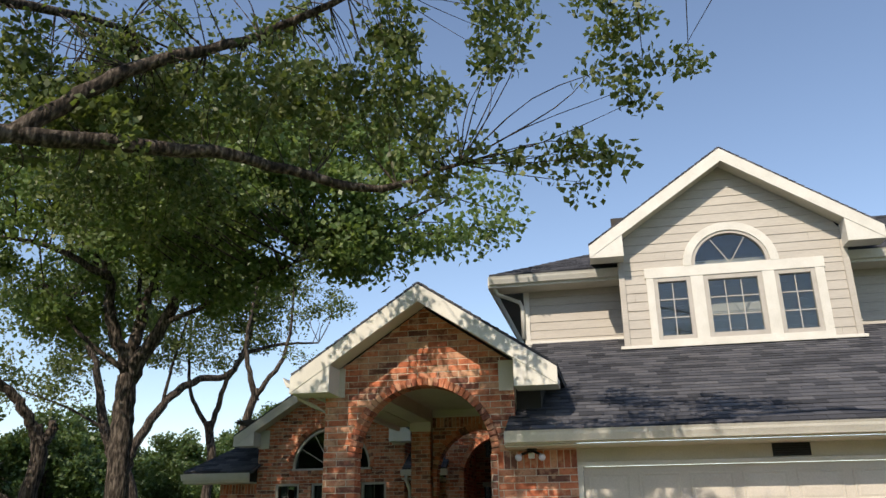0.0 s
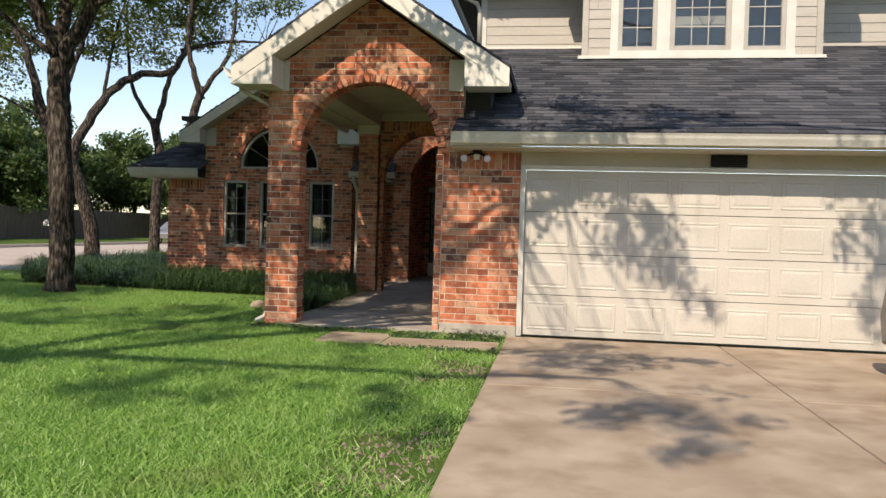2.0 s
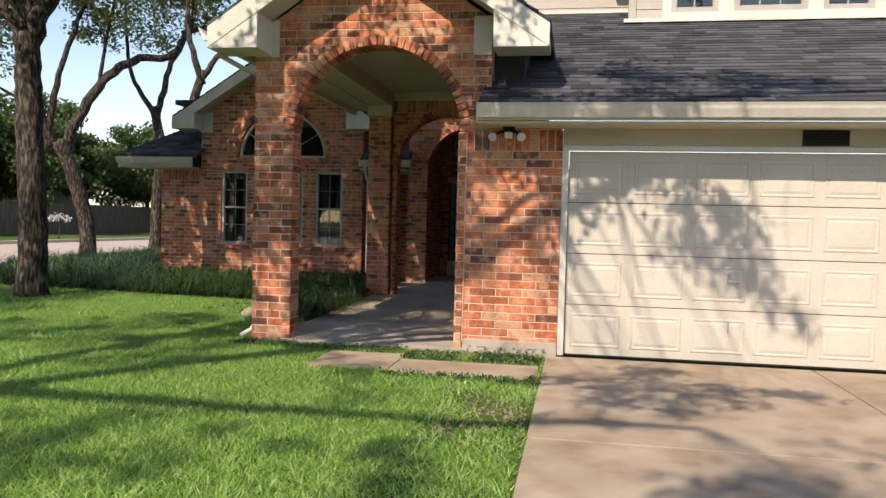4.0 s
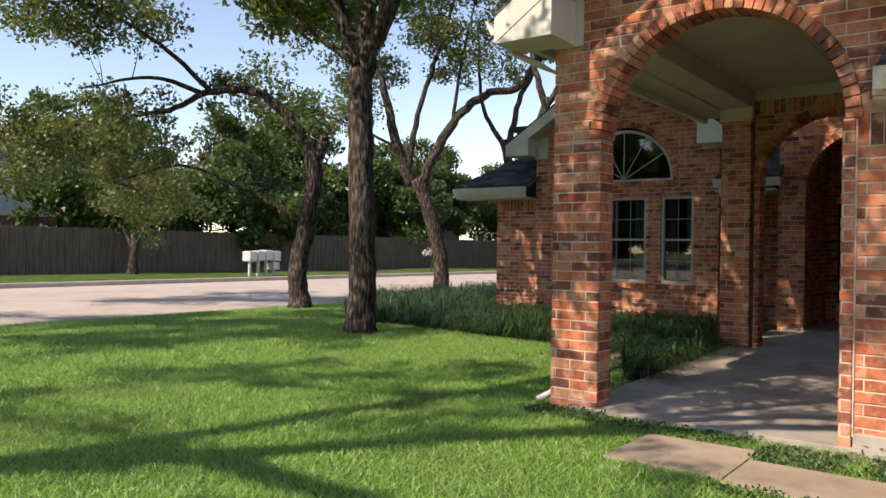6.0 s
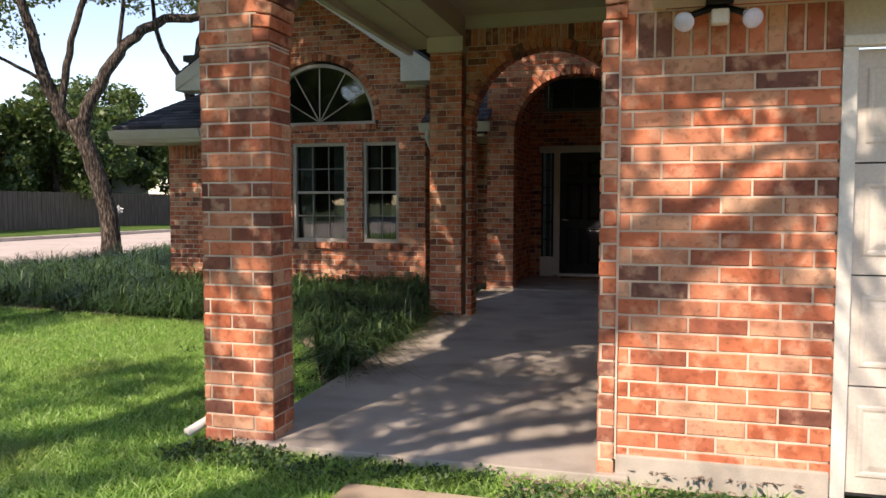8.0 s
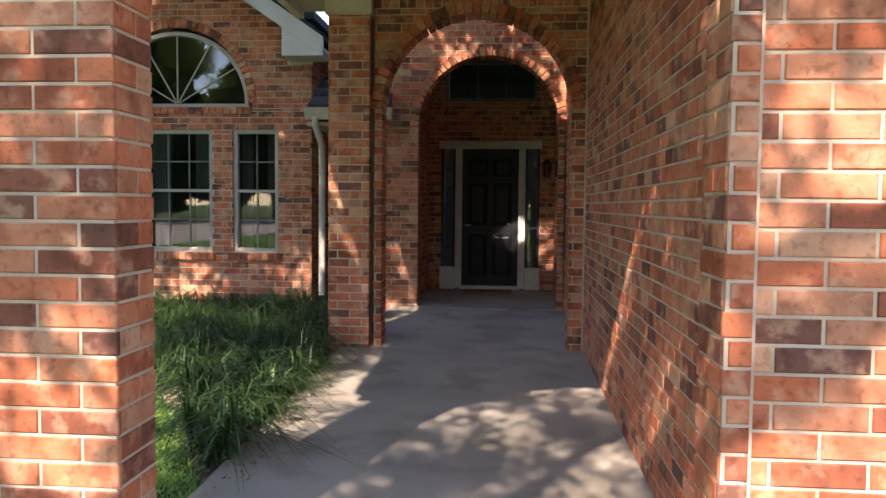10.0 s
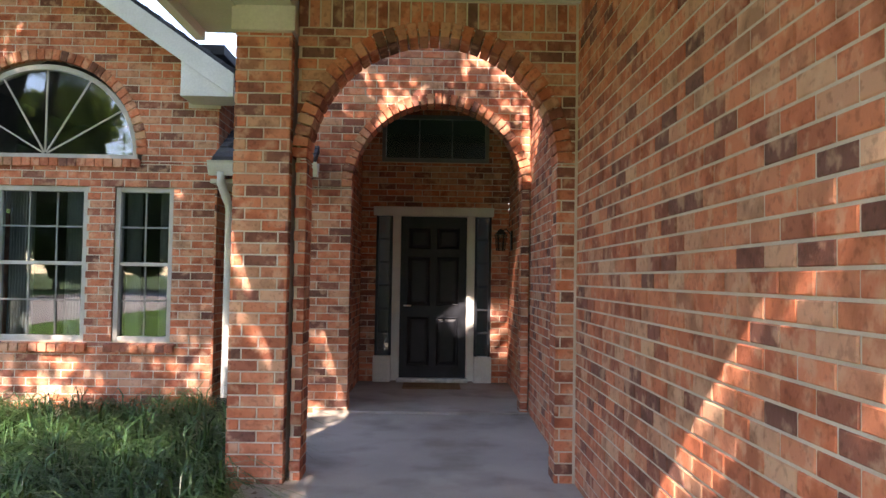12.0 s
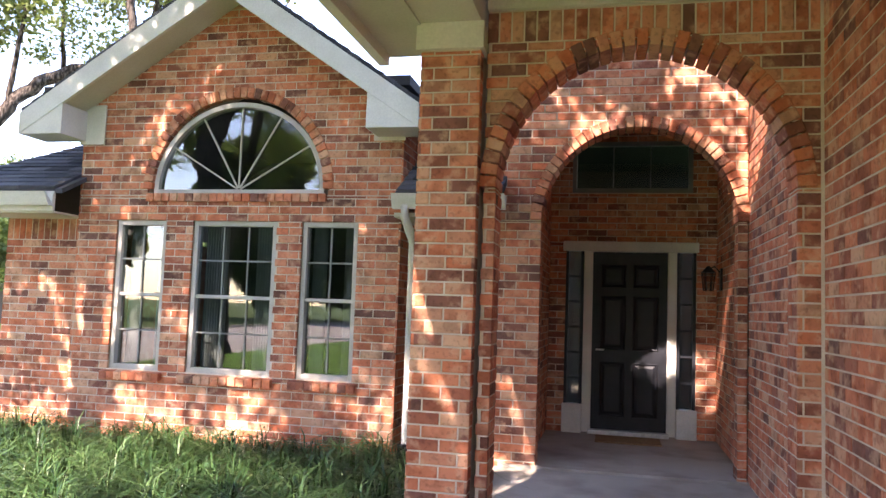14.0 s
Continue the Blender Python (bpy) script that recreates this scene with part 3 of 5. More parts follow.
# ---- garage front ----
slab("wall_garage_head", -0.47, 8.5, 10.12, 10.3, 2.16, 2.40, SOFFIT, "cream boards above the garage door", "wall")
slab("trim_garage_head", -0.47, 4.55, 10.05, 10.12, 2.12, 2.17, WHITE, "cream moulding above the garage door", "trim", bevel=0.008)
slab("trim_garage_side", -0.47, -0.405, 10.06, 10.2, 0.0, 2.12, WHITE, "cream jamb beside the garage door", "trim", bevel=0.005)
slab("trim_garage_side_2", 4.49, 4.56, 10.06, 10.2, 0.0, 2.12, WHITE, "cream jamb beside the garage door", "trim", bevel=0.005)
brick_wall("wall_garage_end", "red brick wall beyond the garage door", (0, 10.10, 0), "-y", lambda z: [(4.56, 8.5)], 0.0, 2.36, 0.2, near=(4.6, 1), most=40)
slab("wall_garage_back", -1.0, 8.5, 16.4, 16.6, 0, 2.4, INNER, "plain garage rear wall", "wall")
vent = thing("wall_vent", "dark louvred vent above the garage door", "vent", at=(2.07, 10.11, 2.265))
part("frame", box(-0.215, 0.215, -0.012, 0.0, -0.075, 0.075), IRON, vent, bevel=0.003)
for i in range(5):
    part("slat", solid([(-0.2, -0.022, -0.065 + i * 0.026), (0.2, -0.022, -0.065 + i * 0.026), (0.2, -0.012, -0.055 + i * 0.026), (-0.2, -0.012, -0.055 + i * 0.026),
                        (-0.2, -0.022, -0.060 + i * 0.026), (0.2, -0.022, -0.060 + i * 0.026), (0.2, -0.012, -0.045 + i * 0.026), (-0.2, -0.012, -0.045 + i * 0.026)]), RUBBER, vent)

gdoor = thing("garage_door", "cream sectional garage door with raised panels, closed", "garage door", kind="structure", at=(-0.40, 10.13, 0.0))
SEC = 0.53
for r in range(4):
    s = part("section", box(0.0, 4.88, 0.0, 0.045, r * SEC + 0.004, (r + 1) * SEC - 0.004), DOORPAINT, gdoor, bevel=0.003)
    for c in range(8):
        x0, z0 = c * 0.61 + 0.05, r * SEC + 0.09
        x1, z1 = x0 + 0.51, z0 + 0.35
        bm = bmesh.new()
        rings = []
        for e, y in ((0.0, -0.0005), (0.008, -0.007), (0.02, -0.007), (0.032, 0.001 - 0.003), (0.06, -0.008)):
            rings.append([bm.verts.new(p) for p in ((x0 + e, y, z0 + e), (x1 - e, y, z0 + e), (x1 - e, y, z1 - e), (x0 + e, y, z1 - e))])
        for p, q in zip(rings, rings[1:]):
            for i in range(4):
                bm.faces.new((p[i], p[(i + 1) % 4], q[(i + 1) % 4], q[i]))
        bm.faces.new(rings[-1])
        part("panel", bm, DOORPAINT, s)
hand = part("handle", box(1.60, 1.64, -0.02, 0.0, 0.80, 0.90), METAL, gdoor, "grey metal lift handle", bevel=0.004)
part("lever", tube([(1.62, -0.02, 0.83), (1.62, -0.05, 0.83), (1.72, -0.05, 0.82)], 0.009, 8), METAL, hand)
part("pull_slot", box(1.62, 1.632, -0.012, 0.0, 0.30, 0.42), METAL, gdoor, bevel=0.002)
part("bottom_seal", box(0.0, 4.88, -0.004, 0.04, 0.0, 0.014), RUBBER, gdoor)


# ---- windows ----
def bars(parent, name, spec, material, bevel=0.003):
    for b in spec:
        part(name, box(*b), material, parent, bevel=bevel)


def window(name, label, x0, x1, z0, z1, y, cols, sash=True, rows=2, fw=0.05, curtain=True, frame_mat=FRAME, group=""):
    w = tagged(new(name), label, "window", group, "structure")
    bars(w, "window_frame", [(x0, x0 + fw, y - 0.02, y + 0.08, z0, z1), (x1 - fw, x1, y - 0.02, y + 0.08, z0, z1),
                             (x0 + fw, x1 - fw, y - 0.02, y + 0.08, z0, z0 + fw), (x0 + fw, x1 - fw, y - 0.02, y + 0.08, z1 - fw, z1)], frame_mat, 0.005)
    a, b, c, d = x0 + fw, x1 - fw, z0 + fw, z1 - fw
    mid = (c + d) / 2
    halves = [(c, mid - 0.015, 0.03), (mid + 0.015, d, 0.012)] if sash else [(c, d, 0.02)]
    if sash:
        part("meeting_rail", box(a, b, y + 0.0, y + 0.05, mid - 0.018, mid + 0.018), frame_mat, w, bevel=0.004)
    for lo, hi, back in halves:
        p = part("pane", box(a, b, y + back + 0.012, y + back + 0.018, lo, hi), GLASS, w)
        p.visible_shadow = False
        for i in range(1, cols):
            x = a + (b - a) * i / cols
            part("muntin", box(x - 0.008, x + 0.008, y + back - 0.001, y + back + 0.010, lo, hi), GRILLE if curtain else frame_mat, w)
        for i in range(1, rows):
            z = lo + (hi - lo) * i / rows
            part("muntin", box(a, b, y + back - 0.002, y + back + 0.009, z - 0.008, z + 0.008), GRILLE if curtain else frame_mat, w)
    if curtain:
        n = 40
        for s0, s1 in ((a, a + (b - a) * 0.30), (b - (b - a) * 0.30, b)):
            vs, fs = [], []
            for i in range(n + 1):
                x = s0 + (s1 - s0) * i / n
                dy = 0.16 + 0.02 * math.sin(i * 1.3)
                vs += [(x, y + dy, z0 + 0.02), (x, y + dy, z1), (x, y + dy + 0.004, z0 + 0.02), (x, y + dy + 0.004, z1)]
            for i in range(n):
                k = 4 * i
                fs += [(k, k + 4, k + 5, k + 1), (k + 6, k + 2, k + 3, k + 7)]
            ob = new("curtain", mesh_of("curtain", vs, fs, CURTAIN, True))
            tagged(ob, "pale cloth curtain behind the window", "curtain", "curtains behind the front windows")
    return w


def half_round(name, label, cx, z0, r, rz_, y, rays, fw=0.05, frame_mat=FRAME, parts=28):
    """A half-round window with a curved frame and radiating bars; r across, rz_ up."""
    w = tagged(new(name), label, "window", kind="structure")
    arc = lambda k, e: (cx + (r - e) * math.cos(k), z0 + (rz_ - e) * math.sin(k))
    for i in range(2):
        bm = bmesh.new()
        for k in range(parts // 2):
            t0, t1 = (i * parts // 2 + k) * math.pi / parts, (i * parts // 2 + k + 1) * math.pi / parts
            q = [arc(t0, 0), arc(t1, 0), arc(t1, fw), arc(t0, fw)]
            prism(q, y - 0.02, y + 0.08, bm)
        bmesh.ops.remove_doubles(bm, verts=bm.verts[:], dist=0.0005)
        part("window_frame", bm, frame_mat, w)
    part("window_frame", box(cx - r, cx + r, y - 0.02, y + 0.08, z0 - fw, z0), frame_mat, w, bevel=0.004)
    pts = [arc(math.pi * k / parts, fw * 0.7) for k in range(parts + 1)]
    p = part("pane", prism(pts, y + 0.03, y + 0.036), GLASS, w)
    p.visible_shadow = False
    for t in rays:
        t = math.radians(t)
        e = arc(t, fw * 0.8)
        d = Vector((e[0] - cx, 0, e[1] - z0)).normalized()
        s = Vector((-d.z, 0, d.x)) * 0.007
        o = Vector((cx, 0, z0)) + d * 0.02
        q = [o + s, o - s, Vector((e[0], 0, e[1])) - s, Vector((e[0], 0, e[1])) + s]
        part("muntin", prism([(v.x, v.z) for v in q], y + 0.012, y + 0.028), frame_mat, w)
    return w


# ---- front wing ----
W = 17.2
WIN = ((-7.70, -7.12), (-6.82, -5.90), (-5.63, -5.05))
FX, FZ, FR, FH = -6.37, 2.66, 0.94, 0.90
WGX, WGZ, WGS = -6.42, 4.64, 0.64


def wing_spans(z):
    a, b = gable(z, -8.17, -4.62, WGX, WGZ, WGS, 3.2)
    if b - a < 0.01:
        return []
    s = [(a, b)]
    if 0.80 < z < 2.335:
        for x0, x1 in WIN:
            s = with_hole(s, x0, x1)
    if 2.60 < z < FZ + FH + 0.04:
        k = max(0.0, min(1.0, (z - FZ) / (FH + 0.05)))
        h = (FR + 0.05) * math.sqrt(1 - k * k)
        s = with_hole(s, FX - h, FX + h)
    return s


# courses are cut to end at the sills and heads
wing = brick_wall("wall_wing", "red brick gable wall of the front wing", (0, W, 0), "-y", wing_spans, 0.13, WGZ, 0.2, near=(-5.2, 1.8), breaks=(0.80, 2.335, 2.60, FZ))
part("footing", box(-8.17, -4.62, W + 0.01, W + 0.2, -0.1, 0.13), FOOTING, wing, "grey concrete footing", bevel=0.006)
arch_ring(wing, FX, FZ, FR, FR + 0.105, W - 0.014, W + 0.06)
for x0, x1 in WIN:
    n = max(3, round((x1 - x0 + 0.1) / 0.09))
    for i in range(n):
        a = x0 - 0.05 + (x1 - x0 + 0.1) * i / n
        part("sill_brick", solid([(a, W - 0.06, 0.70), (a + 0.08, W - 0.06, 0.70), (a + 0.08, W + 0.06, 0.72), (a, W + 0.06, 0.72),
                                  (a, W - 0.06, 0.775), (a + 0.08, W - 0.06, 0.775), (a + 0.08, W + 0.06, 0.80), (a, W + 0.06, 0.80)]), BRICK, wing)
for i in range(22):
    a = FX - 0.99 + 1.98 * i / 22
    part("sill_brick", box(a, a + 0.081, W - 0.03, W + 0.06, 2.53, 2.612), BRICK, wing, bevel=0.003)
window("window_1", "narrow sash window in a pale frame", *WIN[0], 0.80, 2.335, W + 0.05, 2, group="front windows")
window("window_2", "wide sash window in a pale frame", *WIN[1], 0.80, 2.335, W + 0.05, 3, group="front windows")
window("window_3", "narrow sash window in a pale frame beside the downspout", *WIN[2], 0.80, 2.335, W + 0.05, 2, group="front windows")
half_round("window_4", "half-round window with radiating bars above three sashes", FX, FZ, FR, FH, W + 0.05, (32, 61, 90, 119, 148))
gable_roof("roof_wing", "dark shingle gable roof over the front wing", -6.42, 4.82, -8.62, -4.38, 3.42, 3.42, 16.80, 21.5, wall_y=W, return_w=0.5, slope_most=120)
for x0, x1 in ((-8.19, -7.9), (-4.92, -4.60)):
    slab("frieze_board", x0, x1, W - 0.03, W - 0.012, 3.13, 3.55, SOFFIT, "cream frieze block under the rake", "trim", bevel=0.003)
brick_wall("wall_wing_side", "red brick side of the wing behind the downspout", (-4.62, W, 0), "+x", lambda z: [(0.0, 1.3)], 0.0, 3.3, 0.1, most=60)
# low end of the wing
brick_wall("wall_wing_end", "red brick low wall at the house end", (0, W + 0.12, 0), "-y", lambda z: [(-9.14, -8.17)], 0.1, 2.36, 0.2, near=(-8.6, 1.2), soldier=((0.1 + 26 * BH, 2.36),))
part("wall_end_return", box(-9.14, -8.94, W + 0.32, 24.0, 0, 2.36), BRICK, None)
tagged(bpy.data.objects["wall_end_return"], "plain brick end wall of the house", "wall", kind="structure")
eroof = tagged(part("roof_wing_end", deck((-9.85, 16.85, 2.62), (-8.1, 16.85, 2.62), (-8.1, 19.3, 3.85), (-8.6, 19.3, 3.85)), SHINGLE, None, "dark shingle low roof at the house end"), category="roof", kind="structure")
roof_plane(eroof, (-9.85, 16.83, 2.62), (-8.17, 16.83, 2.62), (-8.6, 19.3, 3.86), (-8.17, 19.3, 3.86), near=(1, 0), most=120)
part("hip", deck((-9.85, 24, 2.62), (-9.85, 16.85, 2.62), (-8.6, 19.3, 3.85), (-8.6, 24, 3.85)), SHINGLE, eroof)
gutter(eroof, (-9.85, 16.84, 0), (-8.19, 16.84, 0), 2.46)
part("fascia", box(-9.85, -8.19, 16.84, 16.87, 2.38, 2.58), WHITE, eroof)
part("soffit", box(-9.85, -8.19, 16.87, W + 0.13, 2.36, 2.38), SOFFIT, eroof)

# low roof between the wing and the entry
nroof = tagged(part("roof_nook", deck((-4.62, 16.95, 2.60), (-3.62, 16.95, 2.60), (-3.62, 19.0, 3.75), (-4.62, 19.0, 3.75)), SHINGLE, None, "dark shingle low roof beside the entry arch"), category="roof", kind="structure")
roof_plane(nroof, (-4.60, 16.93, 2.60), (-3.62, 16.93, 2.60), (-4.60, 19.0, 3.76), (-3.62, 19.0, 3.76), near=(0.5, 0), most=80)
gutter(nroof, (-4.62, 16.94, 0), (-3.58, 16.94, 0), 2.46)
part("soffit", box(-4.62, -3.68, 16.95, 18.3, 2.36, 2.40), SOFFIT, nroof)
brick_wall("wall_nook", "shaded red brick wall behind the downspout", (0, 18.3, 0), "-y", lambda z: [(-4.62, -3.68)], 0.0, 2.4, 0.1, most=60)


def downspout(label, pts, r=0.042):
    d = thing("downspout", label, "downspout", "downspouts at the gutters", at=pts[-1])
    base = Vector(pts[-1])
    part("pipe", tube([Vector(p) - base for p in pts], r, 10), WHITE, d, smooth=True)
    return d


ds = downspout("cream metal downspout between wing and column", [(-4.50, 16.88, 2.46), (-4.50, 16.88, 2.36), (-4.47, 16.98, 2.22), (-4.46, 17.08, 2.12), (-4.46, 17.08, 0.25), (-4.46, 17.05, 0.12)])
part("boot", tube([(0, 0.02, 0.16), (0, 0.0, 0.06), (-0.03, -0.14, 0.0), (-0.08, -0.26, -0.02)], 0.075, 10), RUBBER, ds, "black corrugated drain boot", smooth=True)
downspout("cream metal downspout on the porch column", [(-4.20, 9.90, 3.22), (-4.18, 9.92, 3.10), (-4.0, 10.12, 3.0), (-3.862, 10.21, 2.92), (-3.862, 10.21, 0.16), (-3.875, 10.16, 0.09), (-3.92, 10.0, 0.05)], 0.028)
gutter(bpy.data.objects["roof_portico"], (-4.18, 15.2, 0), (-4.18, 9.66, 0), 3.24)

# ---- entry arch and recess ----
Q, QCX, QCZ, QR = 17.25, -2.43, 2.38, 0.86


def entry_spans(z):
    s = [(-3.69, -1.49)]
    h = arch_half(z, QCZ, QR + 0.05)
    return with_hole(s, QCX - h, QCX + h) if h > 0 else s


entry = brick_wall("wall_entry_arch", "red brick entry wall with a round arch", (0, Q, 0), "-y", entry_spans, 0.1, 4.2, 0.24, near=(-2.5, 2.6), breaks=(QCZ,))
arch_ring(entry, QCX, QCZ, QR, QR + 0.105, Q - 0.012, Q + 0.25)
for facing, at in (("+x", (QCX - QR, Q, 0)), ("-x", (QCX + QR, Q + 0.24, 0))):
    brick_wall("jamb", "", at, facing, lambda z: [(0.012, 0.23)], 0.1, QCZ, 0.05, parent=entry)
brick_wall("wall_entry_side", "red brick side wall of the entry recess", (-1.48, 19.5, 0), "-x", lambda z: [(0.0, 2.0)], 0.15, 3.7, 0.1, near=(1, 1.5), most=120, size=(0.206, 0.077))
brick_wall("wall_entry_side_2", "red brick side wall of the entry recess", (-3.38, Q + 0.24, 0), "+x", lambda z: [(0.0, 2.0)], 0.15, 3.7, 0.1, near=(1, 1.5), most=120, size=(0.206, 0.077))
# shade of the recess is painted in: this ceiling is near-black
slab("entry_ceiling", -3.7, -1.3, Q + 0.2, 19.7, 3.7, 3.8, INNER, "near-black ceiling of the entry recess, its shade painted in", "ceiling")
D = 19.4


def door_spans(z):
    s = [(-3.38, -1.48)]
    if z < 2.38:
        s = with_hole(s, -3.17, -1.72)
    if 2.97 < z < 3.58:
        s = with_hole(s, -3.13, -1.75)
    return s


dw = brick_wall("wall_door", "shaded red brick wall round the front door", (0, D, 0), "-y", door_spans, 0.15, 3.7, 0.12, near=(-2, 1.6), most=200, breaks=(2.38, 2.97, 3.58))
window("window_transom", "dark transom window above the front door", -3.13, -1.75, 2.97, 3.58, D, 3, sash=False, rows=1, curtain=False, frame_mat=GRILLE)
surround = tagged(new("door_surround"), "cream wooden surround with sidelights round the door", "door frame", kind="structure")
bars(surround, "post", [(-2.97, -2.87, D - 0.05, D + 0.08, 0.17, 2.27), (-2.02, -1.92, D - 0.05, D + 0.08, 0.17, 2.27)], WHITE, 0.006)
bars(surround, "head", [(-3.22, -1.68, D - 0.07, D + 0.08, 2.27, 2.385)], WHITE, 0.008)
bars(surround, "pedestal", [(-3.20, -2.975, D - 0.06, D + 0.08, 0.15, 0.48), (-1.915, -1.69, D - 0.06, D + 0.08, 0.15, 0.48)], WHITE, 0.006)
for a, b in ((-3.185, -2.975), (-1.915, -1.705)):
    bars(surround, "sidelight_frame", [(a, a + 0.035, D - 0.01, D + 0.05, 0.48, 2.27), (b - 0.035, b, D - 0.01, D + 0.05, 0.48, 2.27)], DARKPAINT, 0.003)
    g = part("pane", box(a + 0.035, b - 0.035, D + 0.02, D + 0.026, 0.48, 2.27), GLASS, surround)
    for i in range(1, 6):
        z = 0.48 + 1.79 * i / 6
        part("muntin", box(a + 0.035, b - 0.035, D + 0.005, D + 0.019, z - 0.012, z + 0.012), DARKPAINT, surround)
slab("threshold", -2.90, -1.99, D - 0.08, D + 0.06, 0.15, 0.20, METAL, "metal door threshold", "threshold", bevel=0.006)
door = thing("front_door", "black painted panelled front door, closed", "door", kind="structure", at=(-2.445, D + 0.02, 0.2))
part("leaf", box(-0.43, 0.43, 0.0, 0.045, 0.0, 2.06), DARKPAINT, door, bevel=0.004)
for x0, x1 in ((-0.33, -0.04), (0.04, 0.33)):
    for z0, z1 in ((0.15, 0.78), (0.92, 1.55), (1.65, 1.92)):
        bm = bmesh.new()
        rings = []
        for e, y in ((0.0, -0.0005), (0.012, -0.012), (0.03, -0.002), (0.06, -0.012)):
            rings.append([bm.verts.new(p) for p in ((x0 + e, y, z0 + e), (x1 - e, y, z0 + e), (x1 - e, y, z1 - e), (x0 + e, y, z1 - e))])
        for p, q in zip(rings, rings[1:]):
            for i in range(4):
                bm.faces.new((p[i], p[(i + 1) % 4], q[(i + 1) % 4], q[i]))
        bm.faces.new(rings[-1])
        part("panel", bm, DARKPAINT, door)
k = part("door_handle", tube([(-0.37, 0.0, 0.92), (-0.37, -0.05, 0.92), (-0.28, -0.055, 0.92)], 0.011, 10), METAL, door, "small metal lever handle", smooth=True)
dm = tagged(part("door_mat", box(-2.80, -2.10, 18.75, 19.2, 0.151, 0.168), MAT, None, "brown fibre doormat before the front door", bevel=0.005), category="door mat")
lamp = thing("wall_lantern", "black metal wall lantern beside the front door", "lantern", at=(-1.50, 18.9, 1.95))
part("backplate", box(-0.01, 0.012, -0.05, 0.05, -0.12, 0.12), IRON, lamp, bevel=0.004)
part("arm", tube([(-0.01, 0, 0.08), (-0.07, 0, 0.14), (-0.13, 0, 0.10)], 0.009, 8), IRON, lamp, smooth=True)
bm = bmesh.new()
bmesh.ops.create_cone(bm, cap_ends=True, segments=6, radius1=0.05, radius2=0.07, depth=0.2, matrix=Matrix.Translation((-0.13, 0, -0.03)))
part("glass_body", bm, GLASS, lamp)
bm = bmesh.new()
bmesh.ops.create_cone(bm, cap_ends=True, segments=6, radius1=0.085, radius2=0.015, depth=0.07, matrix=Matrix.Translation((-0.13, 0, 0.105)))
part("cap", bm, IRON, lamp)
for i in range(6):
    t = i * math.pi / 3
    part("rib", tube([(-0.13 + 0.05 * math.cos(t), 0.05 * math.sin(t), -0.13), (-0.13 + 0.072 * math.cos(t), 0.072 * math.sin(t), 0.07)], 0.005, 5), IRON, lamp)

# dark boxes behind the windows; near-black colour stands in for unlit rooms
slab("wall_room_back", -8.9, -3.3, 21.4, 21.6, 0, 4.3, INNER, "near-black rear wall, painted as the unlit front room", "wall")
slab("room_floor", -8.9, -3.3, W + 0.25, 21.4, 0.0, 0.1, INNER, "near-black floor, painted as the unlit front room", "floor")
slab("wall_hall_back", -3.7, -1.2, 22.3, 22.5, 0, 4.2, INNER, "near-black rear wall, painted as the unlit hall", "wall")

# unseen lids added so that no skylight brightens the rooms from above
slab("room_ceiling", -8.9, -4.65, W + 0.22, 21.4, 3.75, 3.85, INNER, "added near-black ceiling keeping skylight out of the front room", "ceiling")
slab("hall_ceiling", -4.62, -1.3, 19.52, 22.5, 3.75, 3.85, INNER, "added near-black ceiling keeping skylight out of the hall", "ceiling")
slab("roof_entry", -3.72, -1.2, 17.2, 22.6, 4.2, 4.3, SHINGLE, "unseen flat shingle slab added above the entry against skylight", "roof")
slab("wall_hall_side", -3.5, -3.38, 19.52, 22.4, 0, 4.2, INNER, "near-black side wall, painted as the unlit hall", "wall")

# ---- upper storey ----
N2 = 13.8


def lap_wall(name, label, origin, spans, v0, v1, thick=0.15, near=(1, 5)):
    m = face_matrix(origin, "-y")
    bm = bmesh.new()
    backing(bm, m, spans, v0, v1, thick, 0.155, breaks=(5.52,))
    w = tagged(part(name, bm, SIDING, None, label), category="wall", kind="structure")
    fill(w, "board", m, spans, v0, v1, 3.7, 0.155, 0.003, 0.011, 0.002, 0.001, SIDING, near, 120, shift=0.37, breaks=(5.52,))
    return w


lap_wall("wall_upper", "beige lap siding wall of the upper storey", (0, N2, 0), lambda z: [(-1.40, 9.0)], 4.45, 5.66)
slab("wall_upper_side", -1.40, -1.25, N2 + 0.15, 20, 3.0, 5.66, SIDING, "beige siding on the upper side wall", "wall")
slab("trim_upper_corner", -1.43, -1.33, N2 - 0.03, N2 + 0.1, 4.45, 5.66, WHITE, "cream corner board", "trim", bevel=0.004)
slab("trim_upper_base", -1.40, 0.36, N2 - 0.04, N2 + 0.02, 4.50, 4.56, WHITE, "cream flashing along the roof", "trim")
uroof = tagged(part("roof_upper", deck((-2.0, 13.35, 5.74), (9.5, 13.35, 5.74), (9.5, 18.0, 7.95), (2.6, 18.0, 7.95)), SHINGLE, None, "dark shingle hip roof of the upper storey"), category="roof", kind="structure")
roof_plane(uroof, (-2.0, 13.33, 5.74), (9.5, 13.33, 5.74), (2.6, 18.0, 7.96), (9.5, 18.0, 7.96), near=(1, 0), most=250)
part("hip", deck((-2.0, 20.5, 5.74), (-2.0, 13.35, 5.74), (2.6, 18.0, 7.95), (2.6, 20.5, 7.95)), SHINGLE, uroof)
gutter(uroof, (-2.0, 13.34, 0), (9.5, 13.34, 0), 5.58)
part("fascia", box(-2.0, 9.5, 13.34, 13.37, 5.50, 5.70), WHITE, uroof)
part("soffit", box(-2.0, 9.5, 13.37, N2, 5.50, 5.52), SOFFIT, uroof)
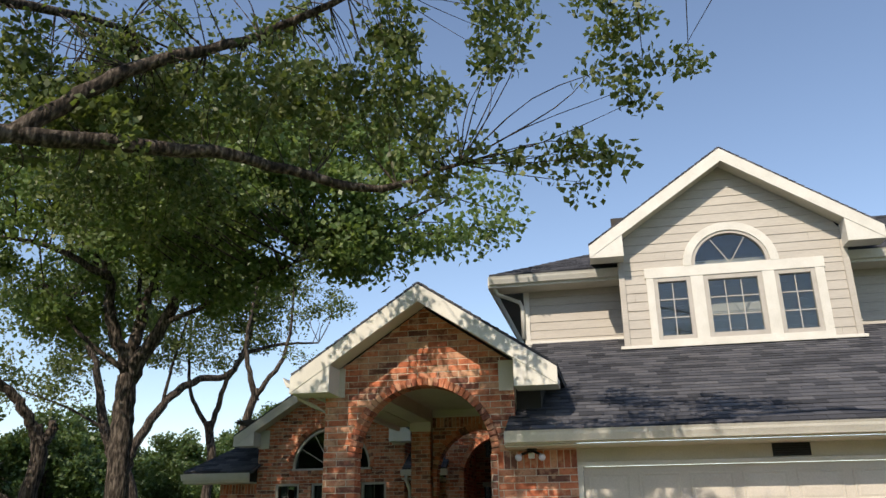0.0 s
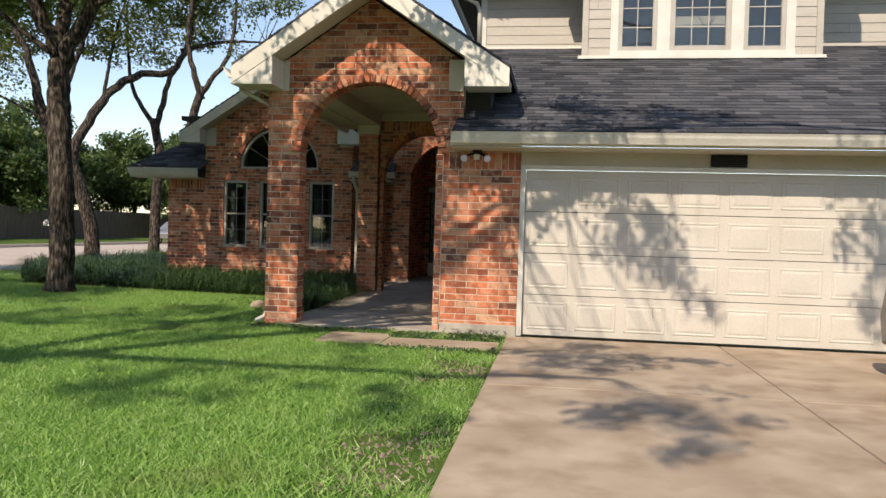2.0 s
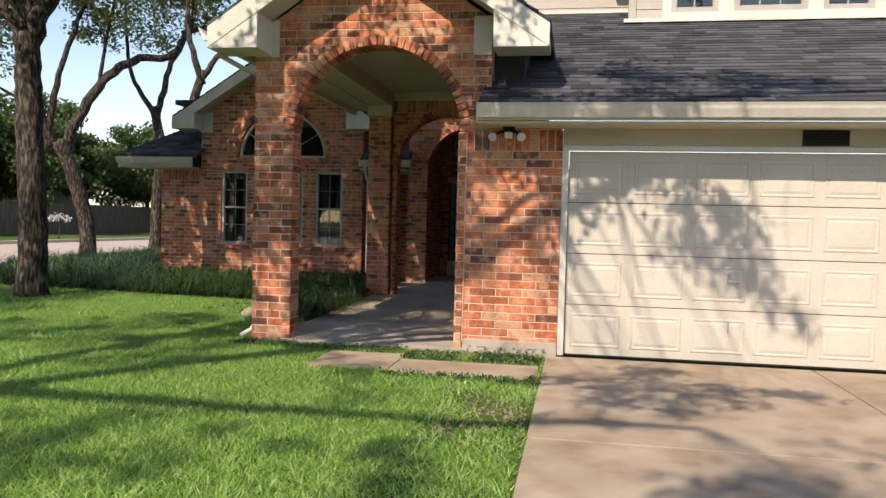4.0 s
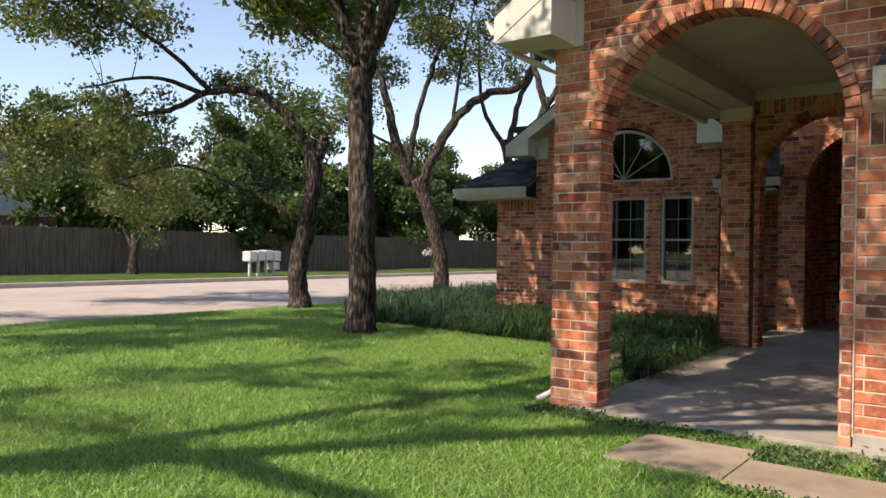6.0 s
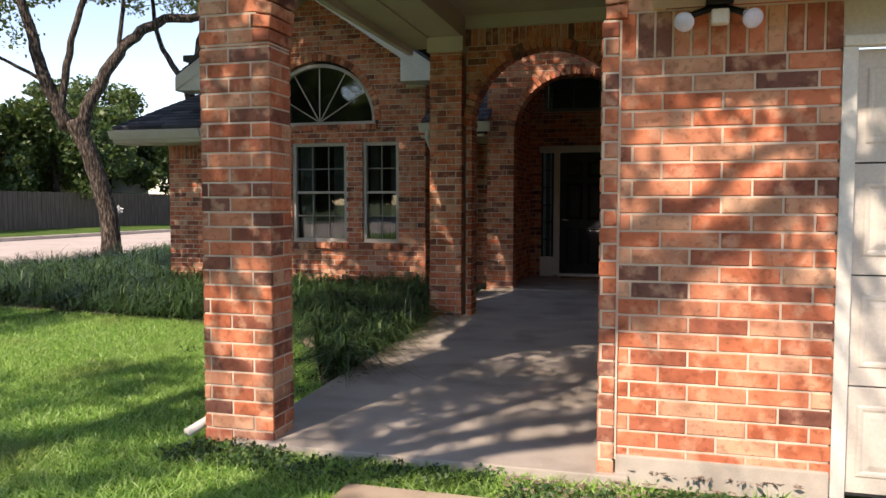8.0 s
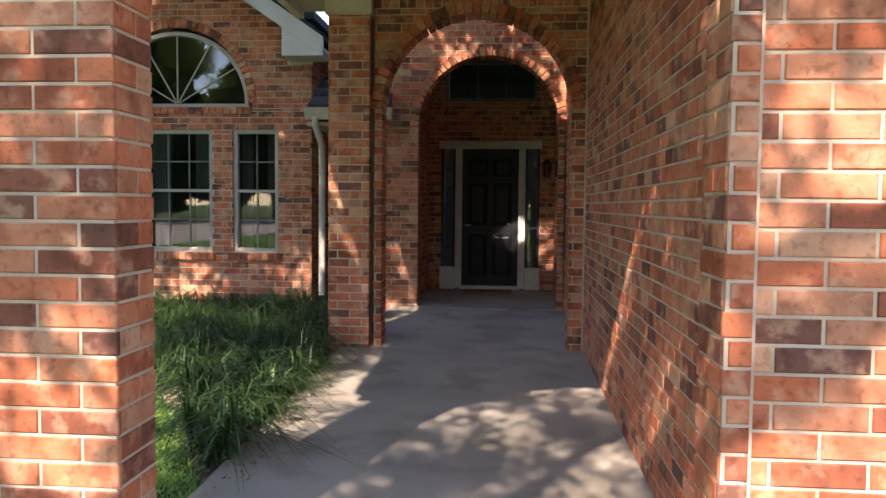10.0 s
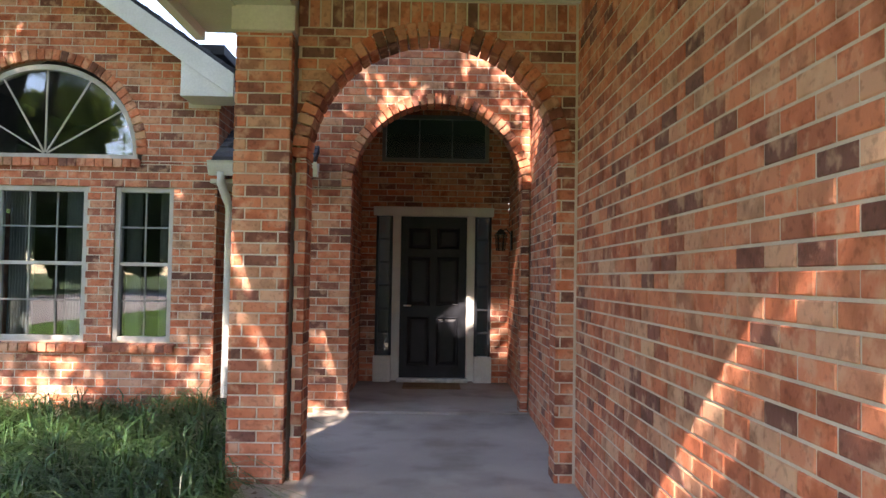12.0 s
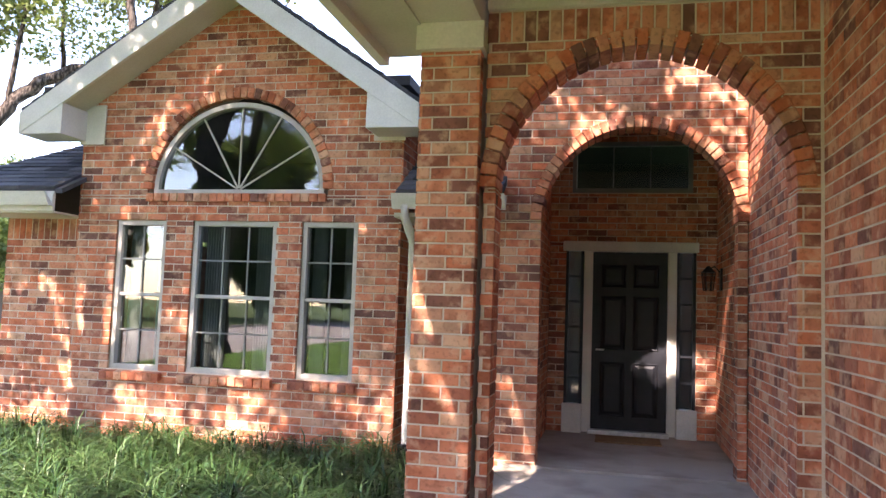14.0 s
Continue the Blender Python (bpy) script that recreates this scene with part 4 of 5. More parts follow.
part("side_fascia", box(-2.03, -1.995, 13.37, 20, 5.50, 5.70), WHITE, uroof)
downspout("cream metal downspout at the upper corner", [(-1.92, 13.42, 5.55), (-1.88, 13.5, 5.42), (-1.50, 13.72, 5.30), (-1.45, 13.75, 5.18), (-1.45, 13.76, 4.62)])
DY, DGX, DGZ, DGS = 13.0, 2.16, 7.36, 0.72


def dormer_spans(z):
    a, b = gable(z, 0.36, 3.95, DGX, DGZ, DGS, 5.7)
    if b - a < 0.01:
        return []
    s = [(a, b)]
    if z < 5.52:
        s = with_hole(s, 0.78, 3.57)
    elif z < 6.22:
        h = 0.76 * math.sqrt(max(0.0, 1 - ((z - 5.52) / 0.71) ** 2))
        s = with_hole(s, 2.16 - h, 2.16 + h)
    return s


lap_wall("wall_dormer", "beige lap siding gable of the dormer", (0, DY, 0), dormer_spans, 4.19, DGZ, near=(2, 5))
for x in (0.31, 3.90):
    slab("trim_dormer_corner", x, x + 0.1, DY - 0.035, DY + 0.05, 4.19, 5.8, SIDING, "beige corner board of the dormer", "trim", bevel=0.004)
slab("wall_dormer_side", 0.36, 0.46, DY + 0.15, N2, 4.2, 5.8, SIDING, "beige dormer side wall", "wall")
slab("wall_dormer_side_2", 3.85, 3.95, DY + 0.15, N2, 4.2, 5.8, SIDING, "beige dormer side wall", "wall")
slab("trim_dormer_base", 0.25, 4.05, DY - 0.06, DY + 0.02, 4.16, 4.21, WHITE, "cream flashing under the dormer", "trim")
dt = tagged(new("dormer_window_trim"), "wide cream boards round the dormer windows", "trim", kind="structure")
bars(dt, "board", [(0.74, 3.61, DY - 0.035, DY + 0.03, 5.36, 5.54), (0.76, 0.88, DY - 0.03, DY + 0.03, 4.29, 5.36), (1.49, 1.69, DY - 0.03, DY + 0.03, 4.29, 5.36),
                   (2.63, 2.82, DY - 0.03, DY + 0.03, 4.29, 5.36), (3.45, 3.59, DY - 0.03, DY + 0.03, 4.29, 5.36), (0.76, 3.59, DY - 0.04, DY + 0.03, 4.21, 4.29)], WHITE, 0.004)
bm = bmesh.new()
for k in range(24):
    q = [(2.16 + r * math.cos(t), 5.54 + (r - 0.04) * math.sin(t)) for r, t in ((0.77, k * math.pi / 24), (0.77, (k + 1) * math.pi / 24), (0.63, (k + 1) * math.pi / 24), (0.63, k * math.pi / 24))]
    prism(q, DY - 0.04, DY + 0.03, bm)
bmesh.ops.remove_doubles(bm, verts=bm.verts[:], dist=0.0005)
part("arch_board", bm, WHITE, dt)
window("window_5", "small dormer sash in a taupe frame", 0.88, 1.49, 4.29, 5.36, DY, 2, sash=False, rows=3, fw=0.07, curtain=False, group="dormer windows")
window("window_6", "wide dormer window in a taupe frame", 1.69, 2.63, 4.29, 5.36, DY, 3, sash=False, rows=3, fw=0.08, curtain=False, group="dormer windows")
window("window_7", "small dormer sash in a taupe frame", 2.82, 3.45, 4.29, 5.36, DY, 2, sash=False, rows=3, fw=0.07, curtain=False, group="dormer windows")
half_round("window_8", "half-round dormer window with radiating bars", 2.16, 5.55, 0.63, 0.59, DY, (60, 120), fw=0.06)
# near-black in place of an unlit room behind the dormer windows
slab("wall_dormer_room", 0.3, 4.0, 15.0, 15.1, 4.1, 7.3, INNER, "near-black wall, painted as the unlit dormer room", "wall")
gable_roof("roof_dormer", "dark shingle gable roof of the dormer", 2.17, 7.55, -0.15, 4.50, 5.95, 5.92, 12.65, 16.2, wall_y=DY, return_w=0.57, slope_most=100)


# ---- trees ----
rng = np.random.default_rng(7)


def leaves(name, centres, sizes, each, leaf, material, parent, label="", flat=0.7):
    """Leaves scattered in clumps round the centres."""
    c = np.repeat(np.array(centres), each, axis=0)
    s = np.repeat(np.array(sizes), each)[:, None]
    d = rng.normal(size=c.shape)
    d /= np.linalg.norm(d, axis=1)[:, None]
    p = c + d * s * rng.random((len(c), 1)) ** 0.45 * np.array([1, 1, flat])
    a = rng.normal(size=p.shape)
    a /= np.linalg.norm(a, axis=1)[:, None]
    b = rng.normal(size=p.shape)
    b -= a * (a * b).sum(1)[:, None]
    b /= np.linalg.norm(b, axis=1)[:, None]
    n = np.cross(a, b)
    ln = leaf * rng.uniform(0.65, 1.3, (len(p), 1))
    w = ln * 0.33
    v = np.stack([p, p + a * ln * 0.45 + b * w + n * w * 0.25, p + a * ln, p + a * ln * 0.45 - b * w + n * w * 0.25], 1).reshape(-1, 3)
    me = bpy.data.meshes.new(name)
    k = len(p)
    me.vertices.add(4 * k)
    me.loops.add(4 * k)
    me.polygons.add(k)
    me.vertices.foreach_set("co", v.ravel())
    me.loops.foreach_set("vertex_index", np.arange(4 * k))
    me.polygons.foreach_set("loop_start", np.arange(0, 4 * k, 4))
    me.update(calc_edges=True)
    me.materials.append(material)
    ob = new(name, me)
    ob.parent = parent
    return tagged(ob, label)


def smooth_line(points, n=6):
    """A curve through points."""
    p = [Vector(q) for q in points]
    p = [p[0] * 2 - p[1]] + p + [p[-1] * 2 - p[-2]]
    out = []
    for i in range(1, len(p) - 2):
        for k in range(n):
            t = k / n
            out.append(0.5 * (2 * p[i] + (p[i + 1] - p[i - 1]) * t + (2 * p[i - 1] - 5 * p[i] + 4 * p[i + 1] - p[i + 2]) * t * t
                              + (3 * p[i] - p[i - 1] - 3 * p[i + 1] + p[i + 2]) * t ** 3))
    return out + [p[-2]]


def tree(label, base, trunk, limbs, clouds, each=90, leaf=0.07, material=OAK, spacing=0.75, clump=0.45, cull=0.0, seed=1, flare=True, group="", twig=0.012, patch=0.55):
    """trunk, limbs: (points, radius at foot, radius at tip); clouds: (centre, half sizes) of the crown."""
    r = random.Random(seed)
    t = thing("tree", label, "tree", group, at=base)
    o = Vector(base)
    anchors = []
    for kind, lines in (("trunk", [trunk]), ("limb", limbs)):
        for pts, r0, r1 in lines:
            s = smooth_line(pts, 7)
            for i, q in enumerate(s):
                if 0 < i < len(s) - 1:
                    s[i] = q + Vector((r.uniform(-1, 1), r.uniform(-1, 1), r.uniform(-0.5, 0.5))) * min(0.05, r0 * (0.08 if kind == "trunk" else 0.3))
            m = len(s) - 1
            radii = [r0 + (r1 - r0) * i / m for i in range(m + 1)]
            if kind == "trunk" and flare:
                radii = [q * (1 + 0.45 * math.exp(-i / 1.2)) for i, q in enumerate(radii)]
            part(kind, tube([q - o for q in s], radii, 14 if kind == "trunk" else 9, wobble=0.10), BARK, t, smooth=True)
            anchors += s[len(s) // 3:]
    centres, sizes = [], []
    for c, h in clouds:
        count = int(4.19 * h[0] * h[1] * h[2] / spacing ** 3) + 2
        for _ in range(count):
            d = Vector((r.gauss(0, 1), r.gauss(0, 1), r.gauss(0, 1))).normalized() * (r.random() ** 0.4)
            p = Vector(c) + Vector((d.x * h[0], d.y * h[1], d.z * h[2]))
            if noise.noise(p * patch + Vector((seed, 0, 0))) < cull:
                continue
            centres.append(p)
            sizes.append(clump * r.uniform(0.6, 1.35))
    bm = bmesh.new()
    for p in centres:
        a = min(anchors, key=lambda q: (q - p).length_squared)
        far = (a - p).length
        mid = (a + p) / 2 + Vector((r.uniform(-1, 1), r.uniform(-1, 1), r.uniform(-0.3, 0.8))) * far * 0.16
        line = smooth_line([a, mid, p], 3)
        w = twig * (0.6 + 0.45 * min(far, 4.0))
        tube([q - o for q in line], [w * (1 - 0.75 * i / (len(line) - 1)) for i in range(len(line))], 4, bm)
    tagged(part("twig_mass", bm, BARK, t), kind="stuff")
    if centres:
        leaves("crown", [tuple(p - o) for p in centres], sizes, each, leaf, material, t)
    return t


# the large oak on the lawn
tree("large oak with a forked dark trunk on the lawn", (-8.95, 13.1, -0.03), ([(-8.95, 13.1, -0.05), (-8.93, 13.1, 1.0), (-9.0, 13.1, 2.4), (-9.1, 13.15, 3.5), (-9.12, 13.2, 4.2)], 0.225, 0.19),
     [([(-9.1, 13.2, 4.1), (-8.5, 13.2, 5.2), (-7.7, 13.1, 6.3), (-6.5, 12.8, 7.6)], 0.16, 0.05),
      ([(-9.12, 13.2, 4.2), (-9.05, 13.3, 5.4), (-8.8, 13.4, 6.6), (-8.7, 13.5, 8.2)], 0.15, 0.05),
      ([(-9.12, 13.2, 4.3), (-9.5, 13.0, 5.3), (-9.75, 12.9, 6.4), (-10.6, 12.5, 7.2)], 0.15, 0.05),
      ([(-9.7, 12.9, 6.2), (-10.6, 12.3, 6.7), (-11.6, 11.6, 6.8)], 0.08, 0.03),
      ([(-9.1, 13.1, 4.3), (-9.8, 12.6, 4.9), (-10.5, 12.2, 5.9)], 0.06, 0.02),
      ([(-8.5, 13.2, 5.2), (-7.4, 13.0, 5.5), (-6.2, 12.8, 5.9), (-5.0, 12.6, 6.2)], 0.06, 0.02),
      ([(-9.05, 13.3, 5.2), (-9.6, 13.9, 6.2), (-9.9, 14.4, 7.6)], 0.07, 0.025)],
     [((-8.0, 12.8, 8.0), (3.2, 2.4, 1.5)), ((-5.6, 12.4, 7.3), (2.4, 2.2, 1.3)), ((-11.0, 12.3, 7.4), (1.8, 1.8, 1.2)), ((-9.5, 15.0, 8.2), (2.6, 2.2, 1.8)),
      ((-3.1, 12.9, 6.9), (1.7, 1.4, 1.0)), ((-3.9, 12.0, 6.6), (1.6, 1.0, 0.7)), ((-7.6, 12.8, 6.2), (1.9, 1.2, 0.8)), ((-7.4, 12.4, 5.4), (1.5, 1.0, 0.45)), ((-6.9, 9.8, 6.6), (1.8, 1.4, 0.7)), ((-4.6, 12.6, 6.0), (1.8, 1.2, 0.7)), ((-3.0, 12.4, 6.3), (1.2, 1.0, 0.6)), ((-5.4, 12.6, 6.3), (1.6, 1.4, 0.6)), ((-6.2, 13.4, 9.2), (3.0, 2.0, 1.2)), ((-10.2, 13.3, 5.6), (1.8, 1.4, 0.8)), ((-8.2, 10.6, 7.0), (2.4, 1.6, 1.0))],
     each=130, leaf=0.125, material=OAKDARK, spacing=0.66, clump=0.5, cull=-0.14, seed=3, patch=0.8)
# the crooked oak by the road
tree("crooked oak by the road with a drooping limb", (-13.2, 15.7, -0.03), ([(-13.2, 15.7, -0.05), (-13.25, 15.65, 0.9), (-13.1, 15.8, 2.0), (-13.0, 15.85, 3.0), (-13.15, 15.75, 3.7)], 0.22, 0.16),
     [([(-13.1, 15.8, 3.5), (-13.5, 15.4, 4.3), (-14.1, 15.0, 4.75), (-14.9, 14.4, 4.7), (-15.5, 13.9, 4.3), (-16.4, 13.2, 4.1)], 0.13, 0.04),
      ([(-15.0, 14.3, 4.7), (-15.8, 13.6, 5.0), (-16.8, 12.6, 4.7)], 0.06, 0.02),
      ([(-14.8, 14.5, 4.7), (-15.2, 13.4, 5.6), (-15.8, 12.4, 6.2), (-16.8, 11.6, 6.6)], 0.06, 0.02), ([(-16.4, 13.2, 4.1), (-17.4, 12.0, 3.8), (-18.6, 11.0, 3.6)], 0.04, 0.02), ([(-16.5, 13.2, 2.7), (-17.8, 14.4, 2.7), (-19.2, 15.6, 2.6)], 0.03, 0.02),
      ([(-13.0, 15.85, 3.2), (-12.85, 16.0, 3.6), (-12.9, 16.0, 3.8)], 0.14, 0.08),
      ([(-13.1, 15.7, 1.9), (-14.2, 14.8, 2.6), (-15.4, 14.1, 3.1), (-16.5, 13.2, 2.7)], 0.05, 0.02)],
     [((-16.6, 13.0, 3.9), (2.2, 1.8, 1.2)), ((-18.0, 11.4, 3.6), (1.8, 1.8, 1.4)), ((-16.0, 12.0, 6.2), (2.4, 2.0, 1.2)), ((-14.8, 15.2, 4.9), (1.4, 1.2, 0.6)), ((-18.8, 15.5, 2.7), (1.8, 1.8, 1.0))],
     each=100, leaf=0.10, spacing=0.62, clump=0.45, cull=-0.1, seed=5)
# the group behind the bed
tree("oak with a sharply bent limb behind the bed", (-14.3, 22.3, -0.03), ([(-14.3, 22.3, -0.05), (-14.4, 22.3, 1.2), (-14.75, 22.1, 2.6), (-15.0, 21.9, 3.4)], 0.23, 0.19),
     [([(-14.85, 22.0, 2.8), (-14.75, 22.1, 3.7), (-14.1, 22.7, 5.3), (-13.4, 23.2, 6.0), (-12.5, 23.6, 6.2), (-12.1, 23.9, 7.2), (-11.8, 24.0, 9.0)], 0.17, 0.07),
      ([(-15.2, 21.9, 3.2), (-15.6, 21.5, 4.8), (-16.0, 21.2, 6.6), (-16.8, 20.8, 8.4)], 0.18, 0.06),
      ([(-15.3, 21.8, 3.6), (-15.0, 22.0, 5.6), (-14.6, 22.4, 7.4), (-14.2, 22.6, 9.0)], 0.10, 0.04),
      ([(-12.3, 23.8, 6.9), (-11.0, 24.3, 7.3), (-9.8, 24.8, 7.4)], 0.08, 0.03), ([(-15.3, 21.7, 4.2), (-16.4, 20.9, 4.9), (-17.6, 20.2, 5.4)], 0.05, 0.02), ([(-14.2, 22.6, 5.2), (-13.8, 22.4, 6.8), (-13.2, 22.2, 8.4)], 0.06, 0.025)],
     [((-14.6, 22.4, 9.4), (3.4, 2.8, 1.7)), ((-11.2, 24.2, 8.9), (2.6, 2.2, 1.5)), ((-17.5, 20.5, 8.6), (2.2, 2.2, 1.4)), ((-17.4, 20.6, 5.7), (1.8, 1.5, 1.0)), ((-15.8, 21.8, 7.2), (2.4, 1.8, 1.3)), ((-12.2, 24.0, 8.0), (1.8, 1.4, 0.9)), ((-13.6, 22.4, 7.4), (1.5, 1.2, 0.8))],
     each=120, leaf=0.12, spacing=0.75, clump=0.6, cull=-0.05, seed=8)
tree("slender oak with a forked trunk behind the bed", (-13.5, 24.5, -0.03), ([(-13.5, 24.5, -0.05), (-13.5, 24.6, 2.0), (-13.4, 24.6, 3.6), (-13.6, 24.5, 4.8)], 0.18, 0.14),
     [([(-13.5, 24.5, 4.4), (-13.2, 24.7, 6.0), (-12.6, 25.0, 7.6), (-12.5, 25.2, 9.5)], 0.11, 0.04), ([(-13.6, 24.5, 4.6), (-14.2, 24.1, 6.0), (-14.3, 24.0, 8.6)], 0.09, 0.03)],
     [((-13.0, 25.0, 9.6), (2.4, 2.2, 1.4)), ((-13.4, 24.6, 7.2), (2.0, 1.8, 1.2))], each=90, leaf=0.10, spacing=0.9, clump=0.5, cull=0.0, seed=9)
tree("slender oak rising behind the house end", (-10.9, 21.8, -0.03), ([(-10.9, 21.8, -0.05), (-10.8, 21.8, 2.2), (-10.9, 21.8, 4.0), (-10.6, 21.9, 5.4)], 0.16, 0.12),
     [([(-10.6, 21.9, 5.0), (-10.9, 21.6, 6.6), (-10.7, 21.6, 8.6)], 0.1, 0.04), ([(-10.6, 21.9, 5.2), (-9.9, 22.3, 6.6), (-9.8, 22.4, 8.6)], 0.09, 0.03)],
     [((-10.2, 22.0, 9.0), (2.4, 2.0, 1.4)), ((-10.4, 21.8, 7.0), (1.6, 1.4, 1.0))], each=90, leaf=0.09, spacing=0.9, clump=0.5, cull=0.0, seed=10)
# the oak whose limbs hang over lawn and drive
tree("old oak whose limbs hang over lawn and drive", (-7.2, 1.6, -0.03), ([(-7.2, 1.6, -0.05), (-7.15, 1.65, 1.2), (-7.0, 1.8, 2.6), (-6.8, 2.0, 3.6)], 0.36, 0.28),
     [([(-6.9, 1.9, 3.3), (-5.6, 3.4, 4.1), (-4.4, 4.9, 4.55), (-3.3, 5.9, 4.75), (-2.2, 6.6, 4.6), (-1.3, 6.9, 4.9)], 0.12, 0.02),
      ([(-4.6, 4.7, 4.5), (-4.0, 5.3, 5.4), (-3.2, 6.1, 6.2), (-2.0, 6.4, 6.9)], 0.08, 0.03),
      ([(-6.8, 2.0, 3.5), (-5.4, 3.0, 5.2), (-3.8, 3.9, 6.2), (-1.6, 4.6, 6.9), (0.6, 5.2, 7.0), (2.4, 5.4, 6.6)], 0.13, 0.025),
      ([(-6.8, 2.0, 3.5), (-6.6, 3.6, 5.6), (-6.4, 5.4, 6.8), (-5.8, 7.4, 7.6)], 0.14, 0.04),
      ([(-6.8, 2.0, 3.5), (-6.6, 1.0, 5.6), (-4.6, -0.6, 7.2), (-2.0, -1.2, 8.0)], 0.16, 0.04)],
     [((-5.2, 5.6, 5.4), (1.7, 1.2, 0.9)), ((-3.5, 6.2, 5.8), (1.5, 1.0, 0.9)), ((-2.1, 6.6, 5.7), (1.2, 0.9, 0.9)), ((-0.95, 6.8, 5.6), (0.9, 0.7, 0.75)), ((-0.1, 6.7, 5.3), (0.8, 0.6, 0.75)), ((-0.6, 6.6, 6.3), (1.2, 0.6, 0.5)), ((0.5, 6.4, 6.2), (0.6, 0.5, 0.4)), ((-6.8, 5.2, 5.3), (1.3, 0.9, 0.7)), ((-6.6, 9.0, 6.0), (1.6, 1.2, 0.7)), ((-6.4, 7.6, 6.1), (1.6, 1.2, 0.7)), ((-7.2, -0.4, 5.6), (0.9, 0.6, 0.3)), ((-8.4, 1.6, 5.2), (0.9, 0.6, 0.3)), ((-6.0, 0.6, 5.4), (0.9, 0.5, 0.3)), ((-9.6, 2.6, 5.6), (1.0, 0.6, 0.3)),
      ((-1.5, 6.9, 4.7), (0.7, 0.5, 0.4)), ((-4.6, 7.2, 7.2), (2.0, 1.2, 0.9)), ((2.4, 5.0, 5.8), (0.7, 0.6, 0.6)), ((-2.2, 7.4, 6.6), (1.6, 0.8, 0.8)), ((-0.5, 7.2, 4.9), (0.7, 0.5, 0.5)), ((-1.6, 6.2, 6.4), (1.4, 0.7, 0.6)), ((-4.2, 4.6, 7.0), (1.8, 1.2, 0.9)), ((-0.3, 4.7, 6.2), (1.0, 0.6, 0.7)),
      ((-1.3, 2.2, 5.6), (1.2, 1.3, 0.6)), ((-5.3, 9.6, 6.2), (1.4, 1.2, 0.8)), ((-6.5, 2.4, 6.4), (1.4, 1.0, 0.6)), ((-4.2, 1.2, 6.6), (1.2, 1.0, 0.6)), ((-5.5, -1.2, 6.8), (1.1, 0.7, 0.4)), ((-3.2, 5.6, 6.8), (0.9, 0.8, 0.6)), ((-5.0, 10.5, 5.6), (0.8, 0.7, 0.5)), ((-8.8, 3.5, 6.0), (1.2, 1.2, 0.5)), ((-9.5, -0.5, 6.6), (1.2, 1.2, 0.5)),
      ((-2.6, -1.6, 7.4), (2.2, 1.6, 0.7)), ((0.6, 6.8, 5.9), (0.7, 0.4, 0.4)), ((1.3, 6.9, 5.7), (0.4, 0.3, 0.3)), ((-4.6, 5.4, 4.9), (1.6, 0.9, 0.5))],
     each=62, leaf=0.085, spacing=0.41, clump=0.27, cull=0.06, seed=12, twig=0.008, patch=1.0)

# the oak at the lawn's road edge
tree("broad oak at the lawn edge beside the road", (-14.0, 3.6, -0.03), ([(-14.0, 3.6, -0.05), (-14.0, 3.7, 1.4), (-13.8, 3.9, 2.8), (-13.7, 4.0, 3.8)], 0.28, 0.22),
     [([(-13.7, 4.0, 3.6), (-12.9, 4.6, 5.2), (-12.2, 5.2, 6.8), (-11.6, 5.6, 8.4)], 0.17, 0.04), ([(-13.7, 4.0, 3.6), (-14.4, 4.6, 5.4), (-15.2, 5.2, 7.0), (-15.6, 5.6, 8.6)], 0.16, 0.04),
      ([(-13.7, 4.0, 3.7), (-13.8, 3.0, 5.8), (-13.6, 2.4, 8.2)], 0.14, 0.04)],
     [((-13.4, 4.4, 7.2), (3.2, 2.8, 2.4)), ((-16.0, 4.6, 6.2), (2.0, 1.8, 1.4)), ((-11.6, 3.6, 6.0), (1.4, 1.5, 1.0))],
     each=110, leaf=0.13, material=OAKDARK, spacing=0.8, clump=0.55, cull=-0.1, seed=15, patch=0.8)


# ---- far trees ----
def far_tree(label, x, y, h, w, seed, material=FAR, each=150, low=0.8, leaf=0.26):
    r = random.Random(seed)
    clouds = []
    for i in range(7):
        t = i / 7 * 2 * math.pi
        clouds.append(((x + math.cos(t) * w * 0.55, y + math.sin(t) * w * 0.55, low + (h - low) * r.uniform(0.25, 0.6)), (w * 0.5, w * 0.5, (h - low) * 0.26)))
    clouds.append(((x, y, h * 0.78), (w * 0.6, w * 0.6, h * 0.2)))
    return tree(label, (x, y, 0.0), ([(x, y, 0), (x + 0.1, y, h * 0.3), (x - 0.1, y + 0.1, h * 0.55)], 0.22, 0.1),
                [([(x, y, h * 0.3), (x + w * 0.4, y + w * 0.2, h * 0.62)], 0.1, 0.03), ([(x, y, h * 0.35), (x - w * 0.4, y - w * 0.2, h * 0.65)], 0.1, 0.03)],
                clouds, each=each, leaf=leaf, material=material, spacing=1.15, clump=0.75, cull=-0.25, seed=seed, twig=0.02, group="trees beyond the road")


